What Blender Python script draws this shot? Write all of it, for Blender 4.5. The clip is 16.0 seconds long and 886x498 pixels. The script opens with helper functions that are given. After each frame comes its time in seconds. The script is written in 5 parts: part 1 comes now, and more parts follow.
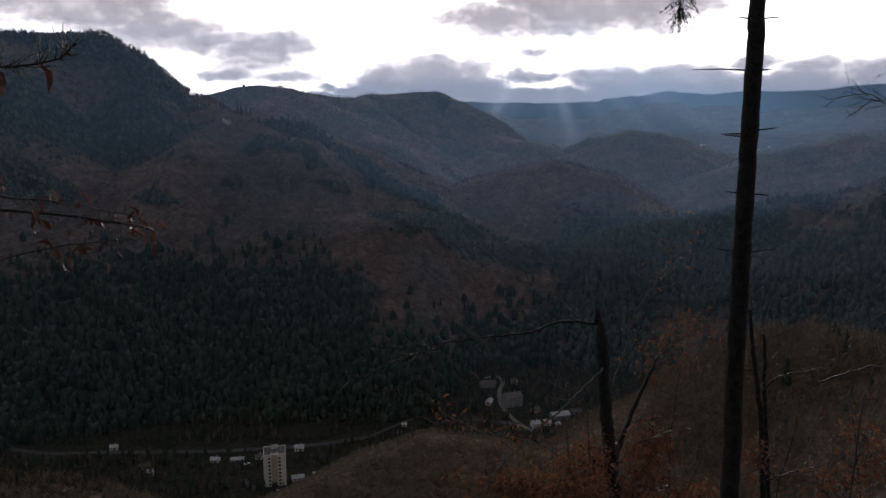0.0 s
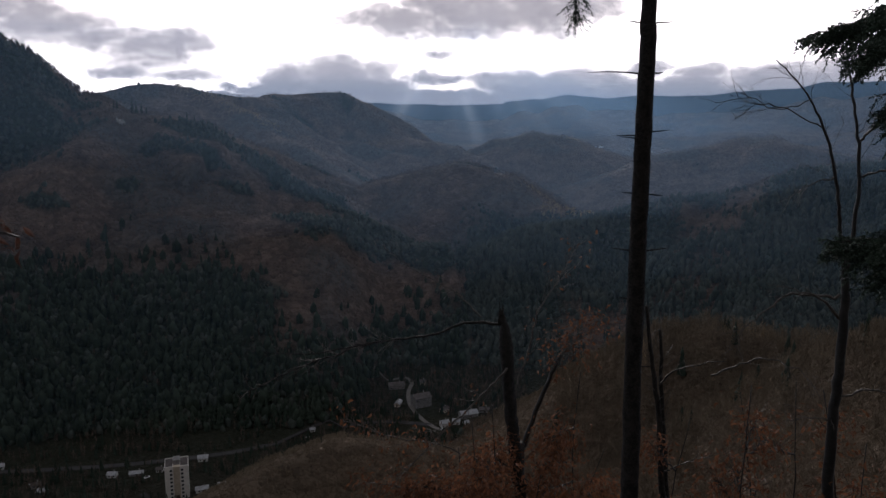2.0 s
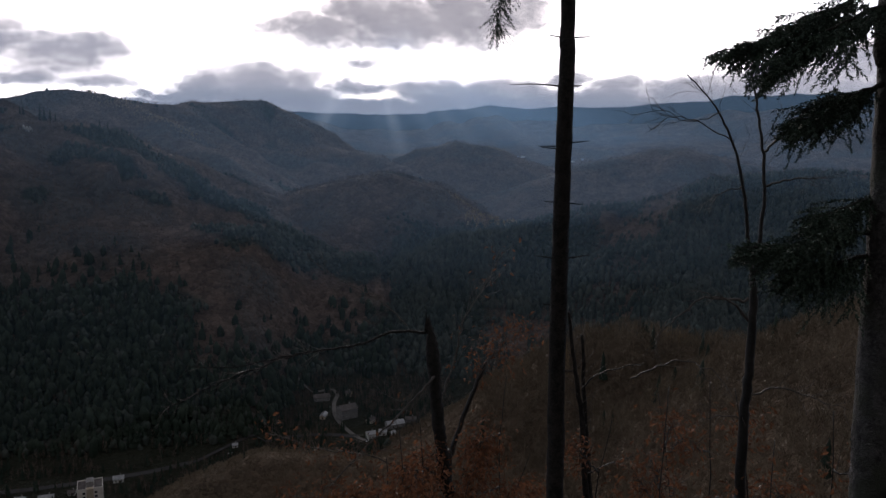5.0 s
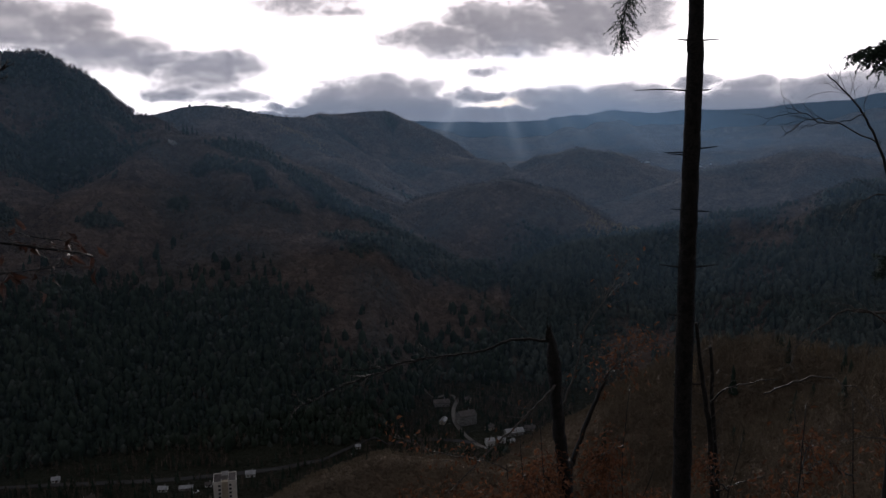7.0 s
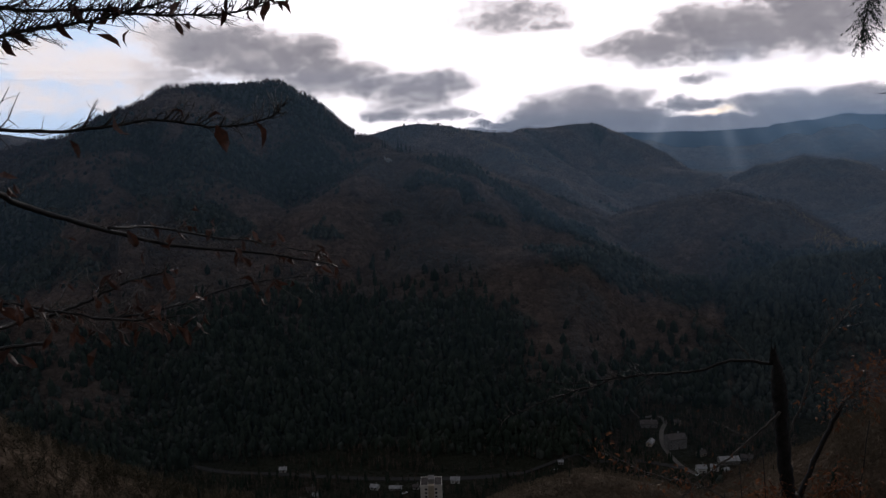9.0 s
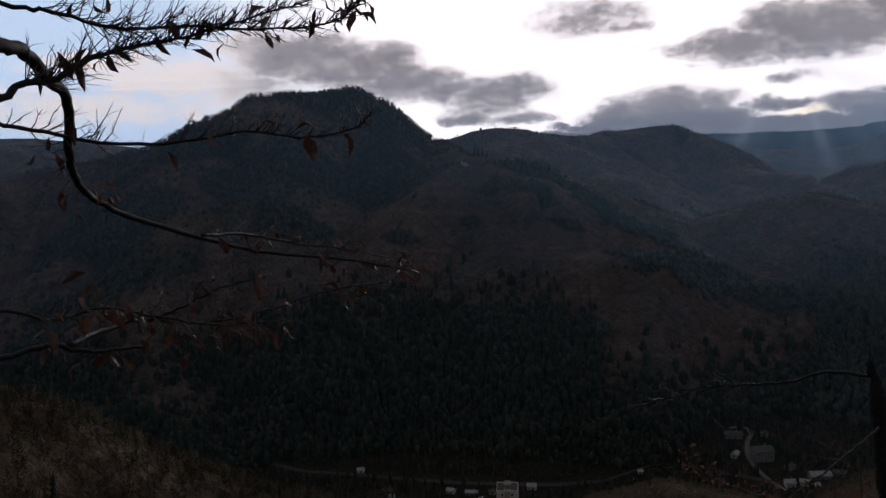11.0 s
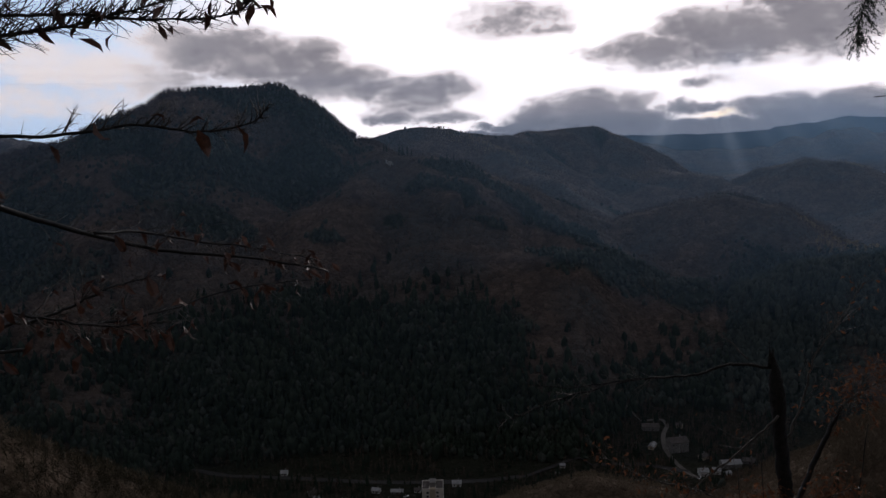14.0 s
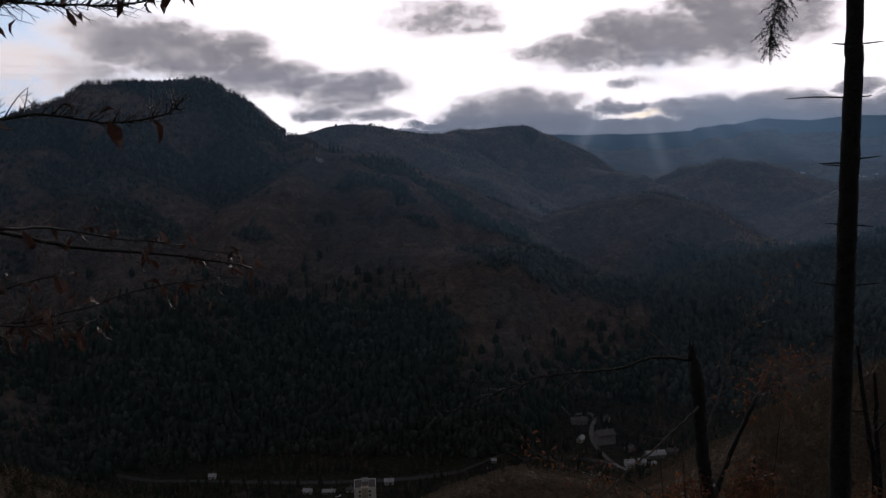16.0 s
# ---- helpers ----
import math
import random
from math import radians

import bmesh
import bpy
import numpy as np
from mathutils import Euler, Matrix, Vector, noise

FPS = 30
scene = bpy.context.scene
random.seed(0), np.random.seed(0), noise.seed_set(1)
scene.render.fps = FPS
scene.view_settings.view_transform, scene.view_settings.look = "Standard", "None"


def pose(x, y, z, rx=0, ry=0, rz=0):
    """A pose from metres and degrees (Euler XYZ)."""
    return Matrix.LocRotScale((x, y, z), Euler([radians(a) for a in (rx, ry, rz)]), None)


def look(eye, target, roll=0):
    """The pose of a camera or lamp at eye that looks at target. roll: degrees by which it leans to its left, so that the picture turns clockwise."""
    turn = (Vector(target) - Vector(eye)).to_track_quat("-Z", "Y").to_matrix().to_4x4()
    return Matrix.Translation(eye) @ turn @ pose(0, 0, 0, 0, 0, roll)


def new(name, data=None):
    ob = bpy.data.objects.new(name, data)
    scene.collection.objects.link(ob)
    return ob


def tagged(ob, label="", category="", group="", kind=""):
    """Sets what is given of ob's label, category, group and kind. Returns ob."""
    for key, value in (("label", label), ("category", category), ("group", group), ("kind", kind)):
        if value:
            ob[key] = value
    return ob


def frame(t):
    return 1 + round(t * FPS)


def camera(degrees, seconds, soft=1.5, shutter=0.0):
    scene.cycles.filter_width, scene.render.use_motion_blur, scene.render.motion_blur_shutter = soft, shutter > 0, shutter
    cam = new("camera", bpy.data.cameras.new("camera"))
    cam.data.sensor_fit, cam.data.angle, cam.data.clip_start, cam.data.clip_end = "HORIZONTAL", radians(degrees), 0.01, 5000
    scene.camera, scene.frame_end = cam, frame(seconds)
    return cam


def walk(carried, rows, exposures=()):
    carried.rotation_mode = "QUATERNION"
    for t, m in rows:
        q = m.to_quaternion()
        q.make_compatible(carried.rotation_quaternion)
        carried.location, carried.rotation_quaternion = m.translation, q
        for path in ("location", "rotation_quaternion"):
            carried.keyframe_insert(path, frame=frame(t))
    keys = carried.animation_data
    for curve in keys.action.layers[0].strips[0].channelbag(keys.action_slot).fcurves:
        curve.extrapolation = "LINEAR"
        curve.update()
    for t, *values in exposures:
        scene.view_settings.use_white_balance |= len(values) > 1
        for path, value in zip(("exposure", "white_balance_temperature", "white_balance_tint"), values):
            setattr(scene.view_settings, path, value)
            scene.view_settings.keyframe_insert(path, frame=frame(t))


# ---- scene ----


# ---- the camera and its walk ----
cam = camera(60.63, 16.0, soft=1.4)


def view(x, y, z, turn, tilt, lean):
    """A pose from the eye, the turn to the right, the tilt upwards and the lean to the left."""
    return pose(x, y, z, 90 + tilt, 0, -turn) @ pose(0, 0, 0, 0, 0, lean)


WALK = (
    (0.0, -0.009, -0.013, 0.009, -0.00, -11.46, 0.06),
    (0.5, -0.005, 0.001, 0.008, 0.65, -11.45, 0.09),
    (1.0, 0.007, 0.037, 0.007, 2.13, -11.43, 0.10),
    (1.5, 0.030, 0.069, 0.000, 4.51, -11.39, 0.37),
    (2.0, 0.038, 0.079, -0.002, 7.15, -11.31, 0.72),
    (2.5, 0.051, 0.059, 0.003, 9.92, -11.25, 1.07),
    (3.0, 0.070, 0.066, 0.000, 12.66, -11.11, 1.54),
    (3.2, 0.073, 0.071, 0.001, 13.55, -11.04, 1.67),
    (4.25, 0.071, 0.058, 0.009, 15.61, -10.73, 1.71),
    (5.3, 0.010, 0.037, 0.001, 11.29, -10.44, 1.05),
    (5.5, 0.013, 0.030, 0.007, 10.38, -10.43, 0.96),
    (6.0, 0.017, 0.026, 0.008, 8.26, -10.34, 0.70),
    (6.5, 0.016, 0.003, 0.015, 6.17, -10.28, 0.33),
    (7.0, 0.000, 0.005, 0.017, 3.73, -10.05, -0.16),
    (7.5, -0.017, -0.007, 0.027, -0.10, -9.82, -0.68),
    (8.0, -0.034, -0.032, 0.029, -4.06, -9.51, -1.21),
    (8.5, -0.046, -0.060, 0.032, -8.34, -9.11, -1.70),
    (9.0, -0.057, -0.087, 0.035, -11.85, -8.74, -2.08),
    (9.5, -0.050, -0.099, 0.035, -14.35, -8.47, -2.34),
    (10.0, -0.058, -0.099, 0.048, -15.77, -8.36, -2.47),
    (10.2, -0.063, -0.094, 0.046, -16.21, -8.32, -2.54),
    (11.2, -0.081, -0.083, 0.045, -17.77, -8.16, -2.83),
    (12.3, -0.090, -0.067, 0.043, -16.98, -8.15, -2.90),
    (12.5, -0.084, -0.073, 0.041, -16.63, -8.14, -2.76),
    (13.0, -0.071, -0.062, 0.042, -15.63, -8.22, -2.62),
    (13.5, -0.053, -0.064, 0.039, -14.00, -8.34, -2.42),
    (14.0, -0.015, -0.064, 0.037, -11.95, -8.50, -2.14),
    (14.5, 0.005, -0.059, 0.036, -9.99, -8.63, -1.81),
    (15.0, 0.009, -0.062, 0.033, -8.30, -8.69, -1.74),
    (15.5, 0.008, -0.054, 0.030, -7.24, -8.76, -1.61),
    (16.0, 0.004, -0.051, 0.028, -6.74, -8.83, -1.52),
)
walk(cam, [(t, view(*row)) for t, *row in WALK], exposures=(
    (0.0, 0.15, 6300, 16), (3.0, 0.15, 6300, 16), (5.5, -0.05, 6300, 16), (7.0, -0.33, 6300, 16), (7.5, -0.38, 6300, 16), (9.0, -0.55, 6300, 16), (12.5, -0.72, 6300, 17), (16.0, -0.68, 6300, 17)))

# ---- sky, sun and exposure ----
SUN_TURN, SUN_HEIGHT = 6.5, 9.0


def nodes_of(owner):
    owner.use_nodes = True
    owner.node_tree.nodes.clear()
    return owner.node_tree


def node(tree, kind, **settings):
    made = tree.nodes.new(kind)
    for key, value in settings.items():
        setattr(made, key, value)
    return made


def math_node(tree, operation, a, b=None, c=None, clamp=False):
    made = node(tree, "ShaderNodeMath", operation=operation, use_clamp=clamp)
    for slot, value in enumerate((a, b, c)):
        if value is None:
            continue
        if isinstance(value, (int, float)):
            made.inputs[slot].default_value = value
        else:
            tree.links.new(value, made.inputs[slot])
    return made.outputs[0]


def span(tree, value, low, high, to_low=0.0, to_high=1.0):
    made = node(tree, "ShaderNodeMapRange", interpolation_type="SMOOTHSTEP")
    tree.links.new(value, made.inputs[0])
    for slot, number in zip((1, 2, 3, 4), (low, high, to_low, to_high)):
        made.inputs[slot].default_value = number
    return made.outputs[0]


def blend(tree, factor, a, b):
    made = node(tree, "ShaderNodeMix", data_type="RGBA")
    for slot, value in ((0, factor), (6, a), (7, b)):
        if isinstance(value, (int, float)):
            made.inputs[slot].default_value = value
        elif isinstance(value, tuple):
            made.inputs[slot].default_value = (*value, 1)
        else:
            tree.links.new(value, made.inputs[slot])
    return made.outputs[2]


def noise_at(tree, vector, scale, detail=4.0, rough=0.55):
    made = node(tree, "ShaderNodeTexNoise")
    made.inputs["Scale"].default_value = scale
    made.inputs["Detail"].default_value = detail
    made.inputs["Roughness"].default_value = rough
    if vector is not None:
        tree.links.new(vector, made.inputs["Vector"])
    return made.outputs[0]


# clouds: turn, height, half width, half height in degrees, thickness
CLOUDS = (
    # the long grey cloud over the dome, and the one beside it
    (-29.8, 7.2, 3.2, 1.2, 0.9), (-27.3, 6.5, 5.2, 1.6, 1.1), (-23.9, 5.8, 5.2, 1.7, 1.2), (-19.9, 4.4, 4.4, 1.4, 1.1), (-12.9, 3.3, 4.4, 1.25, 1.1), (-16.8, 3.7, 3.2, 0.9, 0.9), (-13.6, 2.2, 2.6, 0.7, 0.5),
    (-15.5, 1.5, 2.2, 0.5, 0.8), (-11.7, 1.3, 2.2, 0.38, 0.5),
    # the big flat-based cloud above the sun's gap
    (4.4, 5.4, 5.4, 1.3, 1.1), (9.4, 6.1, 5.6, 2.0, 1.2), (13.7, 6.3, 4.8, 2.1, 1.2), (17.2, 6.9, 3.0, 1.9, 0.9), (6.5, 7.0, 2.8, 1.1, 0.9), (14.5, 8.6, 5.0, 1.6, 0.9),
    (7.0, 3.15, 1.3, 0.42, 0.7), (-6.3, 8.2, 3.8, 1.1, 0.5), (-3.7, 7.3, 1.6, 0.5, 0.5),
    # the bank of cumulus along the far crests
    (-3.9, 1.1, 3.0, 1.2, 1.0), (-0.9, 1.8, 3.4, 1.25, 1.1), (2.4, 2.0, 1.5, 0.85, 0.9), (0.7, 0.75, 5.0, 1.1, 1.2), (-6.0, 0.45, 2.6, 0.45, 0.8), (-8.0, 0.6, 1.2, 0.3, 0.6),
    (6.4, 1.5, 2.6, 0.45, 0.9), (6.2, 0.05, 4.6, 0.7, 1.4), (12.3, 1.1, 4.6, 0.9, 1.2), (17.0, 1.3, 3.8, 1.0, 1.2), (10.7, -0.05, 5.0, 0.75, 1.4), (15.5, 0.4, 4.7, 0.8, 1.3),
    (21.8, 2.3, 1.5, 0.55, 0.9), (25.6, 1.8, 2.2, 0.7, 1.0), (22.5, 0.7, 7.0, 1.0, 1.3), (31.1, 1.4, 5.6, 1.15, 1.2), (36.4, 2.0, 5.0, 1.3, 1.1), (41.0, 3.4, 3.2, 1.8, 0.9), (44.0, 1.4, 8.0, 1.4, 1.1),
    (8.0, -0.7, 10.0, 1.0, 1.8), (24.0, -0.3, 14.0, 1.1, 1.8), (1.5, 0.2, 5.0, 0.6, 1.2), (-6.0, -0.2, 8.0, 0.5, 0.9),
    # thin white streaks on the blue
    (-35.0, 5.2, 5.4, 1.1, 0.5), (-40.7, 6.2, 3.4, 0.6, 0.35), (-31.0, 4.4, 3.0, 0.7, 0.4), (-44.0, 3.2, 7.0, 0.6, 0.08),
)

world = bpy.data.worlds.new("sky")
scene.world = world
tree = nodes_of(world)
coord = node(tree, "ShaderNodeTexCoord").outputs["Generated"]
split = node(tree, "ShaderNodeSeparateXYZ")
tree.links.new(coord, split.inputs[0])
turn = math_node(tree, "MULTIPLY", math_node(tree, "ARCTAN2", split.outputs[0], split.outputs[1]), 57.29578)
height = math_node(tree, "MULTIPLY", math_node(tree, "ARCSINE", split.outputs[2]), 57.29578)
flat = node(tree, "ShaderNodeCombineXYZ")
tree.links.new(turn, flat.inputs[0])
tree.links.new(math_node(tree, "MULTIPLY", height, 1.6), flat.inputs[1])
puff = noise_at(tree, flat.outputs[0], 0.42, 7.0, 0.52)
raised = node(tree, "ShaderNodeVectorMath", operation="ADD")
tree.links.new(flat.outputs[0], raised.inputs[0])
raised.inputs[1].default_value = (0.35, 1.3, 0.0)
billow = math_node(tree, "SUBTRACT", noise_at(tree, flat.outputs[0], 0.40, 6.0, 0.5), noise_at(tree, raised.outputs[0], 0.40, 6.0, 0.5))
wisp = noise_at(tree, flat.outputs[0], 0.11, 5.0, 0.55)
warp_a = math_node(tree, "MULTIPLY", math_node(tree, "SUBTRACT", noise_at(tree, flat.outputs[0], 0.30, 3.0), 0.5), 3.2)
shifted = node(tree, "ShaderNodeVectorMath", operation="ADD")
tree.links.new(flat.outputs[0], shifted.inputs[0])
shifted.inputs[1].default_value = (31.0, 17.0, 5.0)
warp_b = math_node(tree, "MULTIPLY", math_node(tree, "SUBTRACT", noise_at(tree, shifted.outputs[0], 0.34, 4.0), 0.5), 1.7)
bent_turn, bent_height = math_node(tree, "ADD", turn, warp_a), math_node(tree, "ADD", height, warp_b)
mask = None
for a, e, w, h, thick in CLOUDS:
    u = math_node(tree, "MULTIPLY", math_node(tree, "SUBTRACT", bent_turn, a), 1 / w)
    v = math_node(tree, "MULTIPLY", math_node(tree, "SUBTRACT", bent_height, e), 1 / h)
    d2 = math_node(tree, "ADD", math_node(tree, "MULTIPLY", u, u), math_node(tree, "MULTIPLY", v, v))
    body = math_node(tree, "MULTIPLY", math_node(tree, "SUBTRACT", 1.0, d2), thick)
    mask = body if mask is None else math_node(tree, "MAXIMUM", mask, body)
# the gap through which the low sun breaks
u = math_node(tree, "MULTIPLY", math_node(tree, "SUBTRACT", bent_turn, 8.2), 1 / 1.5)
v = math_node(tree, "MULTIPLY", math_node(tree, "SUBTRACT", bent_height, 0.85), 1 / 0.42)
gap = math_node(tree, "EXPONENT", math_node(tree, "MULTIPLY", math_node(tree, "ADD", math_node(tree, "MULTIPLY", u, u), math_node(tree, "MULTIPLY", v, v)), -1.0))
mask = math_node(tree, "SUBTRACT", mask, math_node(tree, "MULTIPLY", gap, 0.85))
# unseen cloud cover added overhead and behind, to dim the slopes facing back
cover = math_node(tree, "MAXIMUM", span(tree, height, 12.0, 30.0), span(tree, split.outputs[1], 0.45, -0.2))
cover = math_node(tree, "MULTIPLY", cover, span(tree, wisp, 0.2, 0.5, 0.75, 1.0))
fray = math_node(tree, "MULTIPLY", math_node(tree, "SUBTRACT", noise_at(tree, flat.outputs[0], 1.5, 7.0, 0.56), 0.5), 0.95)
rough_mask = math_node(tree, "ADD", math_node(tree, "ADD", mask, fray), math_node(tree, "MULTIPLY", math_node(tree, "SUBTRACT", puff, 0.5), 1.9))
body = span(tree, rough_mask, -0.85, 0.50)
sun_way = node(tree, "ShaderNodeVectorMath", operation="DOT_PRODUCT")
tree.links.new(coord, sun_way.inputs[0])
a, e = radians(SUN_TURN), radians(SUN_HEIGHT)
SUN_DIR = Vector((math.sin(a) * math.cos(e), math.cos(a) * math.cos(e), math.sin(e)))
sun_way.inputs[1].default_value = SUN_DIR
near_sun = span(tree, sun_way.outputs["Value"], 0.72, 0.91)
sky_tex = node(tree, "ShaderNodeTexSky", sky_type="NISHITA", sun_disc=False, sun_elevation=e, sun_rotation=a)
blue = node(tree, "ShaderNodeVectorMath", operation="SCALE")
tree.links.new(sky_tex.outputs[0], blue.inputs[0])
blue.inputs["Scale"].default_value = 0.11
veil = blend(tree, gap, blend(tree, near_sun, (0.90, 1.14, 1.42), (2.2, 2.08, 2.04)), (2.2, 1.85, 1.35))
veil_amount = math_node(tree, "MAXIMUM", near_sun, span(tree, wisp, 0.35, 0.7, 0.94, 0.99), clamp=True)
clear = blend(tree, veil_amount, blue.outputs[0], veil)
grey = blend(tree, near_sun, (0.48, 0.465, 0.49), (0.43, 0.40, 0.41))
thin = blend(tree, span(tree, rough_mask, -0.50, 1.0), (1.35, 1.23, 1.19), grey)
thin = blend(tree, span(tree, billow, 0.02, 0.30, 0.0, 0.75), thin, (0.72, 0.67, 0.66))
cloud = blend(tree, span(tree, billow, -0.02, -0.32, 0.0, 0.6), thin, (0.30, 0.285, 0.305))
cloud = blend(tree, span(tree, turn, -29.0, -35.0, 0.0, 0.9), cloud, (1.42, 1.30, 1.22))
cloud = blend(tree, span(tree, height, 2.4, 0.2, 0.0, 0.85), cloud, (0.205, 0.222, 0.27))
sky = blend(tree, body, clear, cloud)
unseen_deck = blend(tree, span(tree, wisp, 0.35, 0.65), (0.198, 0.20, 0.208), (0.352, 0.352, 0.358))
sky = blend(tree, cover, sky, unseen_deck)
ground_side = blend(tree, span(tree, height, -6.0, -1.0), (0.03, 0.03, 0.035), sky)
back = node(tree, "ShaderNodeBackground")
tree.links.new(ground_side, back.inputs[0])
back.inputs[1].default_value = 1.0
out = node(tree, "ShaderNodeOutputWorld")
tree.links.new(back.outputs[0], out.inputs[0])

sun = new("sun", bpy.data.lights.new("sun", "SUN"))
sun.data.energy, sun.data.angle, sun.data.color = 0.8, radians(10), (1.0, 0.9, 0.8)
sun.matrix_world = look(SUN_DIR * 100, (0, 0, 0))

# ---- materials ----


def material(name, low, high, scale=1.0, fine=8.0, rough=0.85, bump=0.3, distance=0.02, per_piece=0.0, metal=0.0, spec=0.3, third=None, third_scale=0.1, near_tint=None, low_tint=None, close=None, through_light=0.0, crowns=0.0, cover=None):
    """A surface of two colours mixed by coarse and fine noise in metres, with relief."""
    made = bpy.data.materials.new(name)
    tree = nodes_of(made)
    place = node(tree, "ShaderNodeNewGeometry").outputs["Position"]
    coarse = noise_at(tree, place, scale, 4.0)
    grain = noise_at(tree, place, scale * fine, 5.0, 0.65)
    mix = math_node(tree, "ADD", math_node(tree, "MULTIPLY", coarse, 0.55), math_node(tree, "MULTIPLY", grain, 0.45))
    colour = blend(tree, span(tree, mix, 0.34, 0.66), low, high)
    if third:
        colour = blend(tree, span(tree, noise_at(tree, place, third_scale, 3.0), 0.45, 0.65), colour, third)
    if near_tint:
        # beech litter on our own hill is redder than the oak litter across the valley
        apart = node(tree, "ShaderNodeVectorMath", operation="LENGTH")
        tree.links.new(place, apart.inputs[0])
        colour = blend(tree, span(tree, apart.outputs["Value"], 520.0, 600.0, 0.8, 0.0), colour, near_tint)
    if close:
        # single leaves and needles show on the ground underfoot
        specks = noise_at(tree, place, 22.0, 4.0, 0.7)
        underfoot = blend(tree, span(tree, specks, 0.40, 0.66), *close)
        colour = blend(tree, span(tree, apart.outputs["Value"], 8.0, 60.0, 1.0, 0.0), colour, underfoot)
    if cover:
        # needles and moss under the spruce stands
        share = node(tree, "ShaderNodeAttribute", attribute_name="needles").outputs["Fac"]
        mixed = math_node(tree, "ADD", share, math_node(tree, "MULTIPLY", math_node(tree, "SUBTRACT", grain, 0.5), 0.9))
        colour = blend(tree, span(tree, mixed, 0.15, 0.85), colour, cover)
    if crowns:
        # one crown beside another, each a little lighter or darker
        cells = node(tree, "ShaderNodeTexVoronoi")
        cells.inputs["Scale"].default_value = 1 / crowns
        wobble = node(tree, "ShaderNodeVectorMath", operation="ADD")
        tree.links.new(place, wobble.inputs[0])
        shake = node(tree, "ShaderNodeTexNoise")
        shake.inputs["Scale"].default_value = 1.5 / crowns
        tree.links.new(place, shake.inputs["Vector"])
        push = node(tree, "ShaderNodeVectorMath", operation="SCALE")
        tree.links.new(shake.outputs["Color"], push.inputs[0])
        push.inputs["Scale"].default_value = crowns * 1.3
        tree.links.new(push.outputs[0], wobble.inputs[1])
        tree.links.new(wobble.outputs[0], cells.inputs["Vector"])
        tone = node(tree, "ShaderNodeHueSaturation")
        tree.links.new(colour, tone.inputs["Color"])
        tree.links.new(span(tree, cells.outputs["Color"], 0.1, 0.9, 0.72, 1.25), tone.inputs["Value"])
        colour = tone.outputs[0]
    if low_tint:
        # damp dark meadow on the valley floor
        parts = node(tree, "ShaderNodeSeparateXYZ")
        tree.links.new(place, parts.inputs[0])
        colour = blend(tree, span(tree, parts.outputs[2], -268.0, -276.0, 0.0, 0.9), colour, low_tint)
    if per_piece:
        isle = node(tree, "ShaderNodeNewGeometry").outputs["Random Per Island"]
        hue = node(tree, "ShaderNodeHueSaturation")
        tree.links.new(colour, hue.inputs["Color"])
        tree.links.new(span(tree, isle, 0.0, 1.0, 1 - per_piece, 1 + per_piece), hue.inputs["Value"])
        colour = hue.outputs[0]
    shader = node(tree, "ShaderNodeBsdfPrincipled")
    tree.links.new(colour, shader.inputs["Base Color"])
    shader.inputs["Roughness"].default_value = rough
    shader.inputs["Metallic"].default_value = metal
    shader.inputs["Specular IOR Level"].default_value = spec
    if bump:
        relief = node(tree, "ShaderNodeBump")
        relief.inputs["Strength"].default_value = bump
        relief.inputs["Distance"].default_value = distance
        tree.links.new(math_node(tree, "SUBTRACT", grain, math_node(tree, "MULTIPLY", cells.outputs["Distance"], 1.6)) if crowns else grain, relief.inputs["Height"])
        tree.links.new(relief.outputs[0], shader.inputs["Normal"])
    surface = shader.outputs[0]
    if through_light:
        # thin leaves let light through
        thin_leaf = node(tree, "ShaderNodeBsdfTranslucent")
        tree.links.new(colour, thin_leaf.inputs[0])
        mix_leaf = node(tree, "ShaderNodeMixShader")
        mix_leaf.inputs[0].default_value = through_light
        tree.links.new(surface, mix_leaf.inputs[1])
        tree.links.new(thin_leaf.outputs[0], mix_leaf.inputs[2])
        surface = mix_leaf.outputs[0]
    last = node(tree, "ShaderNodeOutputMaterial")
    tree.links.new(surface, last.inputs[0])
    return made


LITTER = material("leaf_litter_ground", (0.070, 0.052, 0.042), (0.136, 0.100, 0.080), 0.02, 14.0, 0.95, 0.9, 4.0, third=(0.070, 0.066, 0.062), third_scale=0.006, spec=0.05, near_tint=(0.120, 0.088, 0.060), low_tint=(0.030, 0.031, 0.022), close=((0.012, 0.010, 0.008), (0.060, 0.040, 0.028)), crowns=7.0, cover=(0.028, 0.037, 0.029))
BARE = material("bare_beech_wood", (0.076, 0.057, 0.047), (0.130, 0.096, 0.077), 0.02, 30.0, 0.95, 0.0, per_piece=0.12, spec=0.05)
NEEDLES = material("dark_conifer_needles", (0.014, 0.022, 0.016), (0.029, 0.039, 0.028), 0.03, 40.0, 0.9, 0.0, per_piece=0.14, spec=0.1)
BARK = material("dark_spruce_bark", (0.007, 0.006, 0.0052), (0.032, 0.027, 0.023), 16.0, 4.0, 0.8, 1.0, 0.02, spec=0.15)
BARE_NEAR = material("bare_beech_twigs", (0.108, 0.085, 0.060), (0.184, 0.145, 0.104), 0.03, 30.0, 0.95, 0.0, per_piece=0.18, spec=0.05)
TWIG = material("glossy_wet_twigs", (0.028, 0.024, 0.020), (0.095, 0.080, 0.067), 20.0, 4.0, 0.60, 0.4, 0.004, spec=0.25)
PALE_PLASTER = material("pale_plaster", (0.56, 0.52, 0.47), (0.68, 0.64, 0.58), 0.3, 9.0, 0.8, 0.2, 0.02)


# ---- mesh helpers ----


